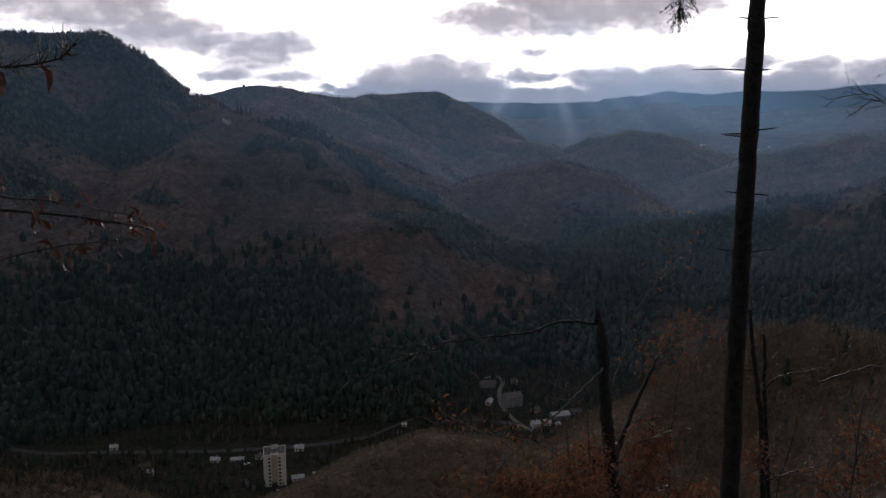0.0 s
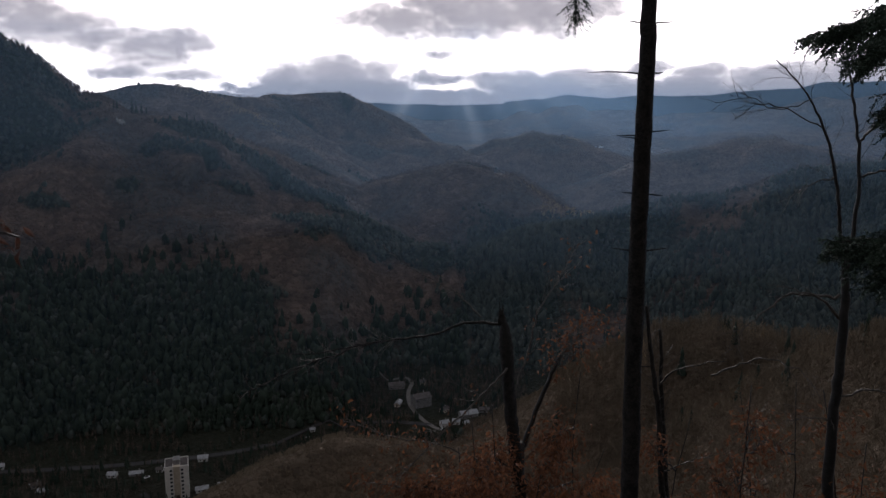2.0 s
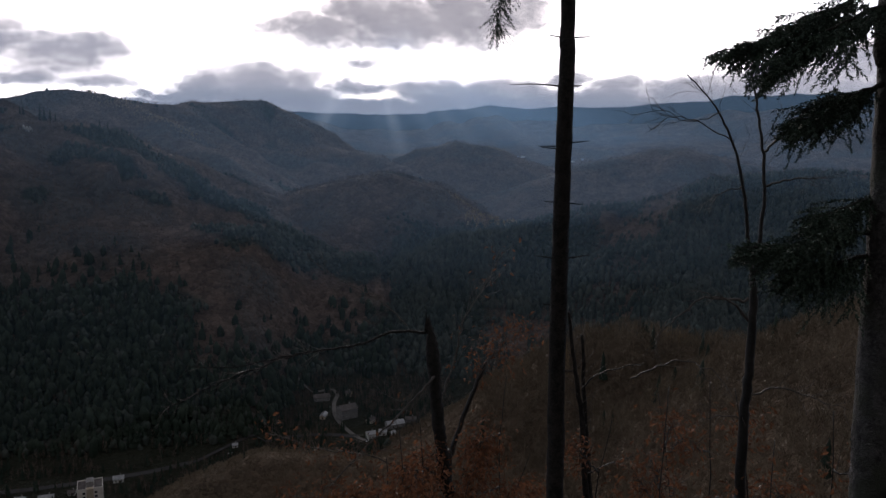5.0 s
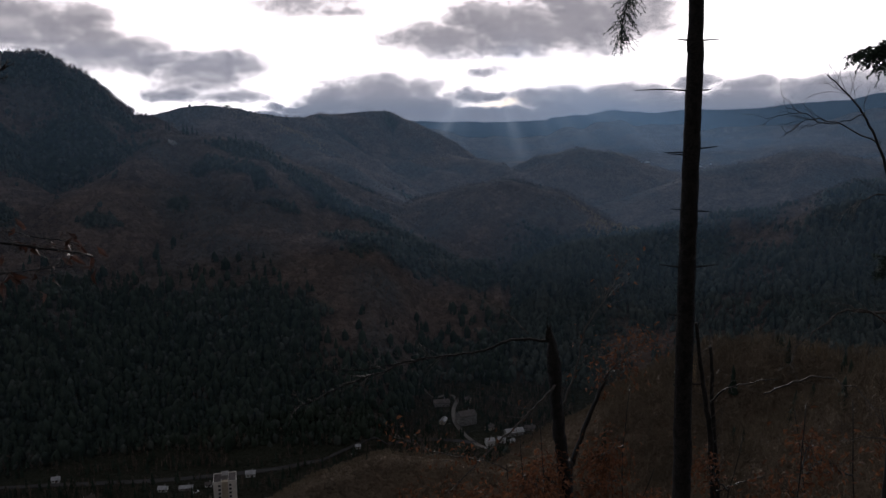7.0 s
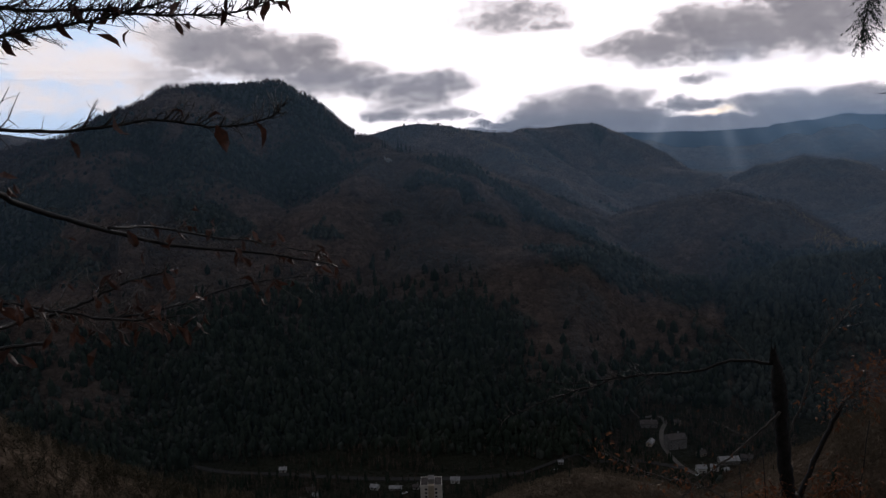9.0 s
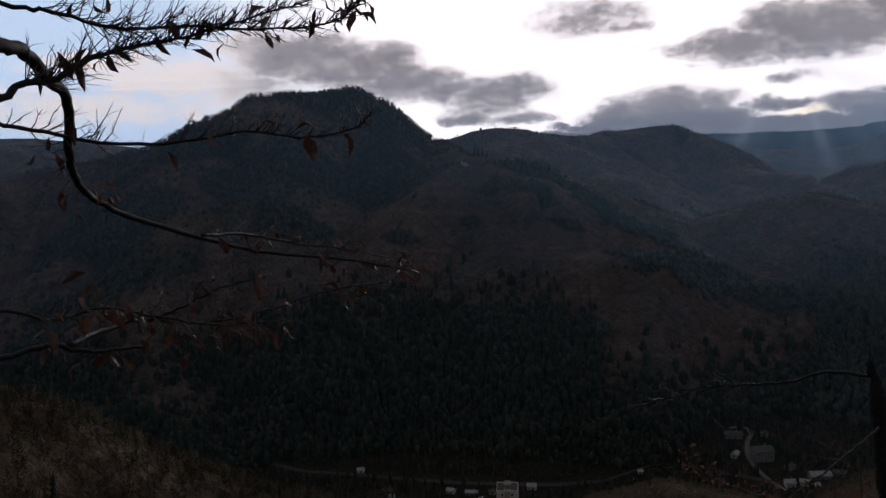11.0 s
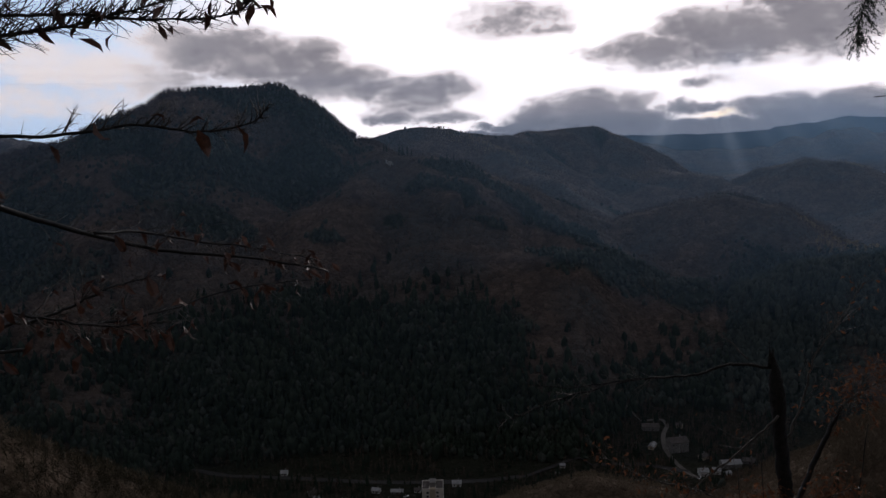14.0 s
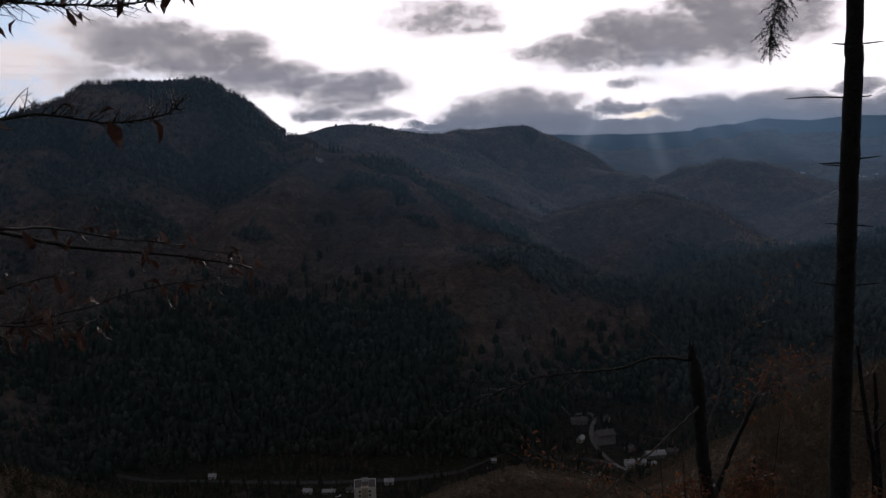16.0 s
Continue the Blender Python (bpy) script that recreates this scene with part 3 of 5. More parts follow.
def conifer_shape(rng, tiers, sides):
    """A spruce of ragged skirts on a stem, one unit high."""
    verts, tris = [], []
    for k in range(tiers):
        low = 0.10 + 0.78 * k / tiers
        top = min(1.0, low + 0.9 / tiers + 0.12)
        wide = 0.20 * (1 - low) + 0.02
        n = len(verts)
        verts.append((rng.normal(0, 0.006), rng.normal(0, 0.006), top if k < tiers - 1 else 1.0))
        for s in range(sides):
            t = 6.283 * (s + rng.uniform(-0.25, 0.25)) / sides
            w = wide * rng.uniform(0.55, 1.15)
            verts.append((w * math.cos(t), w * math.sin(t), low + rng.uniform(-0.06, 0.05)))
        for s in range(sides):
            tris.append((n, n + 1 + s, n + 1 + (s + 1) % sides))
    n = len(verts)
    for s in range(3):
        verts.append((0.02 * math.cos(2.09 * s), 0.02 * math.sin(2.09 * s), -0.08))
    verts.append((0, 0, 0.3))
    tris.extend([(n, n + 1, n + 3), (n + 1, n + 2, n + 3), (n + 2, n, n + 3)])
    return np.array(verts), np.array(tris)


def crown_shape(rng, sides):
    """A low rounded clump of crowns, one unit high."""
    verts, tris = [], []
    for z, wide in ((0.0, 0.26), (0.55, 0.24)):
        for s in range(sides):
            t = 6.283 * (s + rng.uniform(-0.3, 0.3)) / sides
            w = wide * rng.uniform(0.6, 1.2)
            verts.append((w * math.cos(t), w * math.sin(t), z + rng.uniform(-0.1, 0.15)))
    verts.append((rng.normal(0, 0.04), rng.normal(0, 0.04), 1.0))
    for s in range(sides):
        q = (s + 1) % sides
        tris.extend([(s, q, sides + q), (s, sides + q, sides + s), (sides + s, sides + q, 2 * sides)])
    return np.array(verts), np.array(tris)


def plant(name, surface, shapes, places, heights, widths, rng, label, category="trees", smooth=False):
    """One mesh of many small far trees."""
    all_verts, all_tris, base = [], [], 0
    pick = rng.integers(0, len(shapes), len(places))
    for k, (verts, tris) in enumerate(shapes):
        at = places[pick == k]
        if not len(at):
            continue
        h, w = heights[pick == k], widths[pick == k]
        t = rng.uniform(0, 6.283, len(at))
        c, s = np.cos(t)[:, None], np.sin(t)[:, None]
        lean = rng.normal(0, 0.04, (len(at), 2))
        x = (verts[None, :, 0] * c - verts[None, :, 1] * s) * w[:, None] + lean[:, :1] * h[:, None] * verts[None, :, 2]
        y = (verts[None, :, 0] * s + verts[None, :, 1] * c) * w[:, None] + lean[:, 1:] * h[:, None] * verts[None, :, 2]
        z = verts[None, :, 2] * h[:, None]
        v = np.stack([x + at[:, :1], y + at[:, 1:2], z + at[:, 2:3]], -1).reshape(-1, 3)
        f = (tris[None] + (np.arange(len(at)) * len(verts))[:, None, None]).reshape(-1, 3) + base
        all_verts.append(v)
        all_tris.append(f)
        base += len(v)
    ob = arrays_object(name, np.concatenate(all_verts), np.concatenate(all_tris), surface, smooth)
    return tagged(ob, label, category, kind="stuff")


def spread(rng, count, near, far, left=-54.0, right=52.0, power=2.0):
    r = (near ** power + rng.uniform(0, 1, count) * (far ** power - near ** power)) ** (1 / power)
    a = np.radians(rng.uniform(left, right, count))
    x, y = r * np.sin(a), r * np.cos(a)
    return x, y, ground_height(x, y), r, np.degrees(a)


# spruce stands on the hillsides: x, y and half sizes in metres
STANDS = (
    (-240, 1188, 48, 24), (-192, 1160, 46, 26), (-150, 1160, 42, 24), (-121, 1126, 38, 26), (-77, 1100, 42, 24), (-36, 1088, 36, 22), (2, 1062, 34, 22), (40, 1030, 34, 24),
    (-45, 945, 42, 42), (-8, 920, 46, 46), (35, 990, 40, 60), (76, 985, 36, 50), (110, 950, 40, 50), (-205, 1092, 34, 20), (-255, 1112, 30, 20), (-150, 1050, 30, 15),
    (-430, 1160, 60, 40), (-480, 1135, 56, 50), (-560, 1075, 110, 60), (-500, 1050, 80, 44), (-640, 1010, 90, 60), (-490, 905, 60, 34), (-278, 994, 17, 14), (-343, 903, 24, 15),
    (-600, 1250, 130, 40), (-470, 1250, 70, 30), (-185, 800, 60, 22), (-112, 775, 50, 26), (-330, 790, 60, 20),
    (-800, 900, 130, 90), (-700, 740, 110, 60), (-760, 1100, 90, 50), (300, 1376, 40, 22), (160, 1000, 60, 60), (215, 1330, 40, 16), (60, 1830, 60, 26), (-60, 1290, 30, 22), (150, 1560, 50, 18), (330, 2010, 90, 20))


def conifer_share(x, y, z, r, a):
    """How much of the wood is spruce: the stands, the shady foot of the spur, the far bank, and patches."""
    patch = fractal(x, y, 150, 3, 91) * 2.2 + fractal(x, y, 60, 2, 17) * 0.8
    ragged = 1.3 * fractal(x, y, 70, 4, 29)
    stand = np.full_like(x, -9.0)
    for cx, cy, rx, ry in STANDS:
        stand = np.maximum(stand, 1 - np.hypot((x - cx) / rx, (y - cy) / ry))
    stand = np.clip((stand + ragged + 0.25) / 0.5, 0, 1)
    foot = np.clip((-186 - 48 * np.clip((a + 9) / 9, 0, 1) + 40 * fractal(x, y, 120, 3, 63) - z) / 22, 0, 1) * (r > 560) * (r < 1000) * (a < 9) * np.clip((a + 56) / 6, 0, 1)
    bank = np.clip((a - 8) / 4, 0, 1) * (r > 640) * np.clip((1190 - r) / 40, 0, 1) * np.clip((-55 - z) / 30, 0.0, 1)
    gully = ravine(x, y)
    share = 0.8 * np.clip((0.6 * patch + 2.4 * gully - 0.38) / 0.30, 0, 1) + 0.9 * foot * np.clip((patch + 0.6) / 0.6, 0.25, 1) + 0.85 * bank * np.clip((patch + 0.45) / 0.45, 0.15, 1)
    # the dome is mixed wood
    share = share + 0.8 * np.clip((-16.5 - a) / 5, 0, 1) * np.clip((88 - z) / 25, 0, 1) * np.clip((z + 110) / 70, 0, 1) * (r < 1385) * np.clip((patch + 0.35) / 0.7, 0.2, 1)
    left_slope = (a < -26) & (r < 420)
    share = np.where(left_slope, 0.12 * np.clip(patch + 0.5, 0, 1), share)
    share = np.where((r < 560) & ~left_slope, np.minimum(share, 0.012), np.maximum(share, 0.96 * stand))
    return share


CLEAR = [(-128, 515, 26), (-116, 566, 14), (-178, 547, 12), (-161, 548, 12), (-148, 551, 12), (-100, 516, 24), (63, 658, 22), (84, 612, 26), (105, 626, 18), (44, 660, 12), (47, 702, 14)]


def open_ground(x, y, z):
    """Where no trees grow: the valley floor, yards and roads."""
    free = z < -274.5
    for cx, cy, cr in CLEAR:
        free |= np.hypot(x - cx, y - cy) < cr
    return free


rng = np.random.default_rng(7)
bare_near = [bare_tree_shape(rng, 30, 0.45) for _ in range(7)]
bare_far = [bare_tree_shape(rng, 11, 1.5) for _ in range(6)]
spruce_near = [conifer_shape(rng, 5, 7) for _ in range(6)]
spruce_far = [conifer_shape(rng, 3, 6) for _ in range(5)]
fringe = [bare_tree_shape(rng, 24, 0.9) for _ in range(6)]
mottle = [crown_shape(rng, 5) for _ in range(6)]


def floor_of_needles():
    """Under the spruce stands the ground is dark with needles and moss."""
    data = bpy.data.objects["ground"].data
    at = np.empty(len(data.vertices) * 3, np.float32)
    data.vertices.foreach_get("co", at)
    x, y, z = at.reshape(-1, 3).T.astype(float)
    r, a = np.hypot(x, y), np.degrees(np.arctan2(x, y))
    share = np.clip(conifer_share(x, y, z, r, a), 0, 1) * (r > 560) * (r < 3400)
    layer = data.attributes.new("needles", "FLOAT", "POINT")
    layer.data.foreach_set("value", share.astype(np.float32))


def build_woods():
    floor_of_needles()
    for label, near, far, count, bare_set, spruce_set, size, fat in (
            ("slope", 215, 580, 19000, bare_near, spruce_near, 9.0, 0.95),
            ("spur", 560, 1560, 46000, bare_far, mottle, 7.0, 1.5),
            ("hills", 1560, 3300, 30000, bare_far, mottle, 7.0, 2.4)):
        x, y, z, r, a = spread(rng, count, near, far)
        if label == "slope":
            # nothing grows on the crag itself
            keep = ((z < -60) | ((a < -26) & (r > 225))) & ~open_ground(x, y, z)
        else:
            keep = ~open_ground(x, y, z) & (z > -279)
        x, y, z, r, a = (v[keep] for v in (x, y, z, r, a))
        spruce = rng.uniform(0, 1, len(x)) < conifer_share(x, y, z, r, a)
        h = size * rng.uniform(0.65, 1.25, len(x)) * np.where((a > 15) & (r < 560), 1.45, 1.0) * np.where((a < -26) & (r < 420), 0.7, 1.0) * np.where((a < 16) & (r > 330) & (r < 560) & (a > -22), 0.5, 1.0)
        places = np.stack([x, y, z - 0.3], -1)
        names = {"slope": "bare beech and birch wood on the near brown slope", "spur": "leafless brown beech wood covering the hillside", "hills": "leafless brown wood on the farther hills"}
        plant("bare_wood", BARE_NEAR if label == "slope" else BARE, bare_set, places[~spruce], h[~spruce], h[~spruce] * fat, rng, names[label])
        names = {"slope": "scattered dark spruces on the near brown slope", "spur": "dark spruce stands on the shaded hillside", "hills": "dark spruce patches on the farther hills"}
        plant("spruce_wood", NEEDLES if label == "slope" else MIXED, spruce_set, places[spruce], h[spruce] * (1.15 if label == "slope" else 0.95), h[spruce] * (1.15 if label == "slope" else 1.0 + 0.45 * fat), rng, names[label], smooth=label != "slope")
    # the dense dark stand at the foot of the spur and on the far bank
    for near, far, left, right, count in ((585, 960, -54, 9, 17000), (700, 1120, 9, 50, 11000)):
        x, y, z, r, a = spread(rng, count, near, far, left, right, 1.6)
        patch = fractal(x, y, 190, 3, 91) * 2.2 + fractal(x, y, 60, 2, 17) * 1.2
        keep = (z > -279) & ~open_ground(x, y, z)
        if left < 0:
            keep &= (z < -192 - 46 * np.clip((a + 9) / 9, 0, 1) + 30 * patch + rng.normal(0, 14, len(x))) & (patch > -0.7) & (rng.uniform(0, 1, len(x)) < 0.6 + 0.5 * patch)
        else:
            keep &= (z < -75 + 60 * patch) & (patch + rng.normal(0, 0.1, len(x)) > -0.28)
        h = rng.uniform(7, 15, keep.sum())
        # the far bank takes the paler spruce colour, painting in its haze
        plant("spruce_wood", NEEDLES if left < 0 else MIXED, spruce_far + mottle[:4], np.stack([x, y, z - 0.3], -1)[keep], h, h * 1.35, rng, "dense dark spruce stand on the shaded foot of the hill", smooth=True)
    # the fringe of bare crowns along the dome and the saddle
    x, y, z, r, a = spread(rng, 5200, 1340, 1480, -46, -14)
    keep = ground_height(x * 1.02, y * 1.02) < z + 8
    h = rng.uniform(7, 15, keep.sum())
    plant("bare_wood", BARE, fringe, np.stack([x, y, z - 3.5], -1)[keep], h, h * 1.2, rng, "bare crowns fringing the rounded summit")
    # scrub on the brown shoulder
    x, y, z, r, a = spread(rng, 12000, 330, 540, -20, 34)
    keep = (z > -255) & ~open_ground(x, y, z)
    h = rng.uniform(2.0, 5.0, keep.sum())
    plant("bare_scrub", BARE_NEAR, bare_far, np.stack([x, y, z - 0.2], -1)[keep], h, h * 1.5, rng, "low leafless scrub on the brown shoulder", "scrub")
    # scrub on the slope under the crag
    x, y, z, r, a = spread(rng, 5600, 205, 420, -56, -24)
    keep = z > -255
    h = rng.uniform(2.5, 7.0, keep.sum())
    plant("scrub_thicket", OLIVE, bare_near, np.stack([x, y, z - 0.3], -1)[keep], h, h * 1.7, rng, "olive-brown leafless scrub on the steep slope", "scrub")
    # pale larches along the brown crest
    x, y, z, r, a = spread(rng, 900, 380, 520, 17, 42)
    keep = (z > -160) & (fractal(x, y, 40, 2, 3) > 0.12)
    plant("larch_and_sunlit_wood", LARCH_AND_SUNLIT, bare_near, np.stack([x, y, z - 0.3], -1)[keep], rng.uniform(9, 14, keep.sum()), rng.uniform(6, 9, keep.sum()), rng, "pale dry larches along the brown crest")
    # sunlit crest rims put in as strips of pale trees
    for line, wide, count in ((((-500, 2285), (-400, 2200), (-290, 2105), (-195, 2080)), 18, 420), (((70, 2390), (120, 2372), (165, 2330)), 12, 160), (((300, 1255), (322, 1235), (345, 1215)), 9, 90), (((735, 2545), (790, 2530)), 14, 70)):
        pick = rng.uniform(0, len(line) - 1.001, count)
        k = pick.astype(int)
        line = np.array(line, float)
        at = line[k] + (line[k + 1] - line[k]) * (pick - k)[:, None] + rng.normal(0, wide, (count, 2))
        z = ground_height(at[:, 0], at[:, 1])
        plant("larch_and_sunlit_wood", LARCH_AND_SUNLIT, bare_far, np.concatenate([at, z[:, None] - 0.3], 1), rng.uniform(5, 9, count), rng.uniform(8, 14, count), rng, "pale trees painting the sunlit rim of a crest")
    # the sun patch on the low spur's tip, painted as pale trees
    x, y, z, r, a = spread(rng, 110, 1120, 1220, 14.5, 18.5)
    plant("larch_and_sunlit_wood", LARCH_AND_SUNLIT, bare_far, np.stack([x, y, z - 0.3], -1), rng.uniform(9, 13, len(x)), rng.uniform(12, 18, len(x)), rng, "pale trees painting the sunlit tip of the low spur")
    # bushes and trees between the houses
    x, y, z, r, a = spread(rng, 10000, 460, 790, -36, 14)
    keep = z < -270
    for cx, cy, cr in CLEAR:
        keep &= np.hypot(x - cx, y - cy) > cr
    for ax, ay, bx, by in ((-352, 557, -104, 577), (-104, 577, -12, 618), (69, 614, 55, 690)):
        s = np.clip(((x - ax) * (bx - ax) + (y - ay) * (by - ay)) / ((bx - ax) ** 2 + (by - ay) ** 2), 0, 1)
        keep &= np.hypot(x - ax - s * (bx - ax), y - ay - s * (by - ay)) > 7
    keep &= fractal(x, y, 50, 2, 31) > -0.2
    spruce = rng.uniform(0, 1, len(x)) < 0.35
    for ours, name, surface, shapes, text in ((keep & spruce, "spruce_wood", NEEDLES, spruce_near, "dark spruces standing between the valley houses"), (keep & ~spruce, "bare_wood", BARE, bare_near, "bare garden trees on the valley floor")):
        h = rng.uniform(4, 11, ours.sum())
        plant(name, surface, shapes, np.stack([x, y, z - 0.3], -1)[ours], h, h, rng, text)


build_woods()


# ---- building blocks for things ----


def part(name, bm, surface, parent, label=""):
    data = bpy.data.meshes.new(name)
    bm.to_mesh(data)
    bm.free()
    data.materials.append(surface)
    ob = new(name, data)
    ob.parent = parent
    if label:
        tagged(ob, label)
    if name in ("twig_spray", "leaves", "needles", "crown"):
        tagged(ob, kind="stuff")
    return ob


def thing(name, place, label, category, group=""):
    ob = new(name)
    ob.empty_display_size = 0.2
    ob.location = place
    return tagged(ob, label, category, group)


def box(bm, size, at, bevel=0.0):
    made = bmesh.ops.create_cube(bm, size=1.0, matrix=Matrix.Translation(at) @ Matrix.Diagonal((*size, 1)))
    if bevel:
        edges = list({e for v in made["verts"] for e in v.link_edges})
        bmesh.ops.bevel(bm, geom=edges, offset=bevel, segments=1, affect="EDGES")


def smooth_line(points, steps):
    """A rounded line through the given places."""
    p = [Vector(q) for q in points]
    p = [p[0] * 2 - p[1]] + p + [p[-1] * 2 - p[-2]]
    line = []
    for a, b, c, d in zip(p, p[1:], p[2:], p[3:]):
        for k in range(steps):
            t = k / steps
            line.append(0.5 * (2 * b + (c - a) * t + (2 * a - 5 * b + 4 * c - d) * t * t + (3 * b - a - 3 * c + d) * t ** 3))
    line.append(p[-2])
    return line


def tube(bm, line, r0, r1, sides=7, knots=0.0, dice=random):
    """A tapering round limb along a line, uneven by knots."""
    rings = []
    side = None
    n = len(line)
    for k, at in enumerate(line):
        way = (line[min(k + 1, n - 1)] - line[max(k - 1, 0)]).normalized()
        if side is None:
            side = way.orthogonal().normalized()
        side = (side - way * side.dot(way)).normalized()
        other = way.cross(side)
        r = r0(k / max(1, n - 1)) if callable(r0) else r0 + (r1 - r0) * k / max(1, n - 1)
        ring = []
        for s in range(sides):
            t = 2 * math.pi * s / sides
            q = r * (1 + knots * dice.uniform(-1, 1))
            ring.append(bm.verts.new(at + side * (q * math.cos(t)) + other * (q * math.sin(t))))
        rings.append(ring)
    for a, b in zip(rings, rings[1:]):
        for s in range(sides):
            f = bm.faces.new((a[s], a[(s + 1) % sides], b[(s + 1) % sides], b[s]))
            f.smooth = True
    bm.faces.new(rings[0][::-1])
    bm.faces.new(rings[-1])


def local(points, base):
    return [Vector(p) - Vector(base) for p in points]


def limb(name, points, base, r0, r1, surface, parent, sides=7, knots=0.08, steps=5, wobble=0.0, seed=1, label=""):
    dice = random.Random(seed)
    line = smooth_line(local(points, base), steps)
    if wobble:
        line = [q + Vector([dice.gauss(0, wobble) for _ in range(3)]) for q in line]
    bm = bmesh.new()
    tube(bm, line, r0, r1, sides, knots, dice)
    return part(name, bm, surface, parent, label), line


def twig_spray(bm, line, dice, count, reach, thick, start=0.15, up=0.3, forks=2, tips=None):
    """Side twigs along a limb; gathers their tips."""
    n = len(line)
    for _ in range(count):
        f = start + (1 - start) * dice.random() ** 0.8
        k = min(n - 2, int(f * (n - 1)))
        at = line[k].lerp(line[k + 1], dice.random())
        way = (line[k + 1] - line[k]).normalized()
        out = Vector([dice.gauss(0, 1) for _ in range(3)])
        out = (out - way * out.dot(way)).normalized()
        go = (way * dice.uniform(0.5, 1.3) + out * dice.uniform(0.4, 0.9) + Vector((0, 0, up * dice.uniform(-0.3, 1.2)))).normalized()
        size = reach * dice.uniform(0.35, 1.0) * (1.15 - 0.6 * f)
        pts = [at]
        for s in range(3):
            go = (go + Vector([dice.gauss(0, 0.22) for _ in range(3)]) + Vector((0, 0, up * 0.18))).normalized()
            pts.append(pts[-1] + go * size / 3)
        tube(bm, pts, thick, thick * 0.35, 4, 0.0, dice)
        if tips is not None:
            tips.append((pts[-1].copy(), go.copy()))
            tips.append((pts[2].copy(), go.copy()))
        for _ in range(forks):
            s = dice.randint(1, 2)
            turn = (go + Vector([dice.gauss(0, 0.6) for _ in range(3)])).normalized()
            end = pts[s] + turn * size * dice.uniform(0.2, 0.45)
            tube(bm, [pts[s], pts[s].lerp(end, 0.5) + Vector([dice.gauss(0, size * 0.02) for _ in range(3)]), end], thick * 0.6, thick * 0.25, 3, 0.0, dice)
            if tips is not None:
                tips.append((end.copy(), turn.copy()))


def leaf(bm, at, way, size, dice, curl=1.0):
    """One dry leaf, folded along its midrib and curled."""
    way = way.normalized()
    side = way.orthogonal().normalized()
    side = (Matrix.Rotation(dice.uniform(0, 6.28), 3, way) @ side).normalized()
    face = way.cross(side)
    wide = size * dice.uniform(0.13, 0.23)
    mid = []
    for k in range(4):
        f = k / 3
        mid.append(at + way * (size * f) + face * (size * curl * 0.35 * math.sin(f * 2.4) * dice.uniform(0.6, 1.3)))
    left, right = [], []
    for k in (1, 2):
        w = wide * (1.0 if k == 1 else 0.75)
        lift = face * (w * dice.uniform(0.2, 1.0))
        left.append(mid[k] + side * w + lift)
        right.append(mid[k] - side * w + lift)
    v = [bm.verts.new(q) for q in (*mid, *left, *right)]
    for quad in ((0, 1, 4), (1, 2, 5, 4), (2, 3, 5), (1, 0, 6), (2, 1, 6, 7), (3, 2, 7)):
        bm.faces.new([v[q] for q in quad])


def leaves_at(bm, tips, dice, chance, size, droop=0.7, spread_by=0.02):
    for at, way in tips:
        if dice.random() < chance:
            go = (way * (1 - droop) + Vector((dice.gauss(0, 0.45), dice.gauss(0, 0.45), -droop - 0.2 * dice.random()))).normalized()
            leaf(bm, at + Vector([dice.gauss(0, spread_by) for _ in range(3)]), go, size * dice.uniform(0.6, 1.2), dice)


def needle_spray(bm, line, dice, gap, length, hang=0.35, thick=0.0035):
    """Needles all round a twig."""
    for a, b in zip(line, line[1:]):
        way = b - a
        count = max(1, int(way.length / gap))
        way = way.normalized()
        for k in range(count):
            at = a.lerp(b, (k + dice.random()) / count)
            out = Vector([dice.gauss(0, 1) for _ in range(3)])
            out = (out - way * out.dot(way)).normalized()
            go = (out + way * dice.uniform(0.5, 1.1) + Vector((0, 0, -hang * 0.4))).normalized() * length * dice.uniform(0.6, 1.15)
            side = go.cross(Vector([dice.gauss(0, 1) for _ in range(3)])).normalized() * thick
            bm.faces.new([bm.verts.new(q) for q in (at - side, at + side, at + go)])


# ---- trees on the crag ----
POLE = [(2.02, 5.12, 0.81), (2.03, 5.11, 0.46), (2.04, 5.11, -0.19), (2.05, 5.10, -1.03), (2.07, 5.10, -1.93), (2.10, 5.08, -2.89), (2.12, 5.08, -3.44)]
SNAG_TRUNK = [(1.66, 7.83, -2.23), (1.71, 7.82, -2.57), (1.75, 7.81, -3.09), (1.81, 7.79, -3.61), (1.88, 7.78, -4.14), (1.94, 7.76, -4.76)]
SNAG_LIMB = [(1.64, 7.83, -2.40), (1.25, 7.83, -2.38), (0.89, 7.82, -2.50), (0.34, 7.79, -2.55), (-0.15, 7.73, -2.66), (-0.56, 7.65, -2.79), (-1.09, 7.52, -3.00)]
SNAG_FORK = [(0.34, 7.79, -2.55), (0.04, 7.77, -2.59), (-0.39, 7.72, -2.64), (-0.86, 7.65, -2.59)]
HOP_A = [(2.01, 8.16, -4.41), (2.05, 8.20, -4.01), (2.25, 8.20, -3.38), (2.44, 8.19, -2.90), (2.87, 8.11, -2.54)]
HOP_B = [(1.86, 7.99, -3.22), (2.03, 8.10, -2.83), (2.18, 8.21, -2.34), (2.43, 8.30, -2.00), (2.61, 8.40, -1.70)]
HOP_C = [(1.71, 7.71, -2.86), (1.49, 7.68, -3.10), (1.08, 7.67, -3.49), (0.71, 7.64, -3.87), (0.50, 7.58, -4.02)]
HOP_D = [(1.84, 7.68, -4.28), (1.34, 7.65, -4.22), (0.71, 7.60, -4.15), (0.16, 7.50, -4.01)]
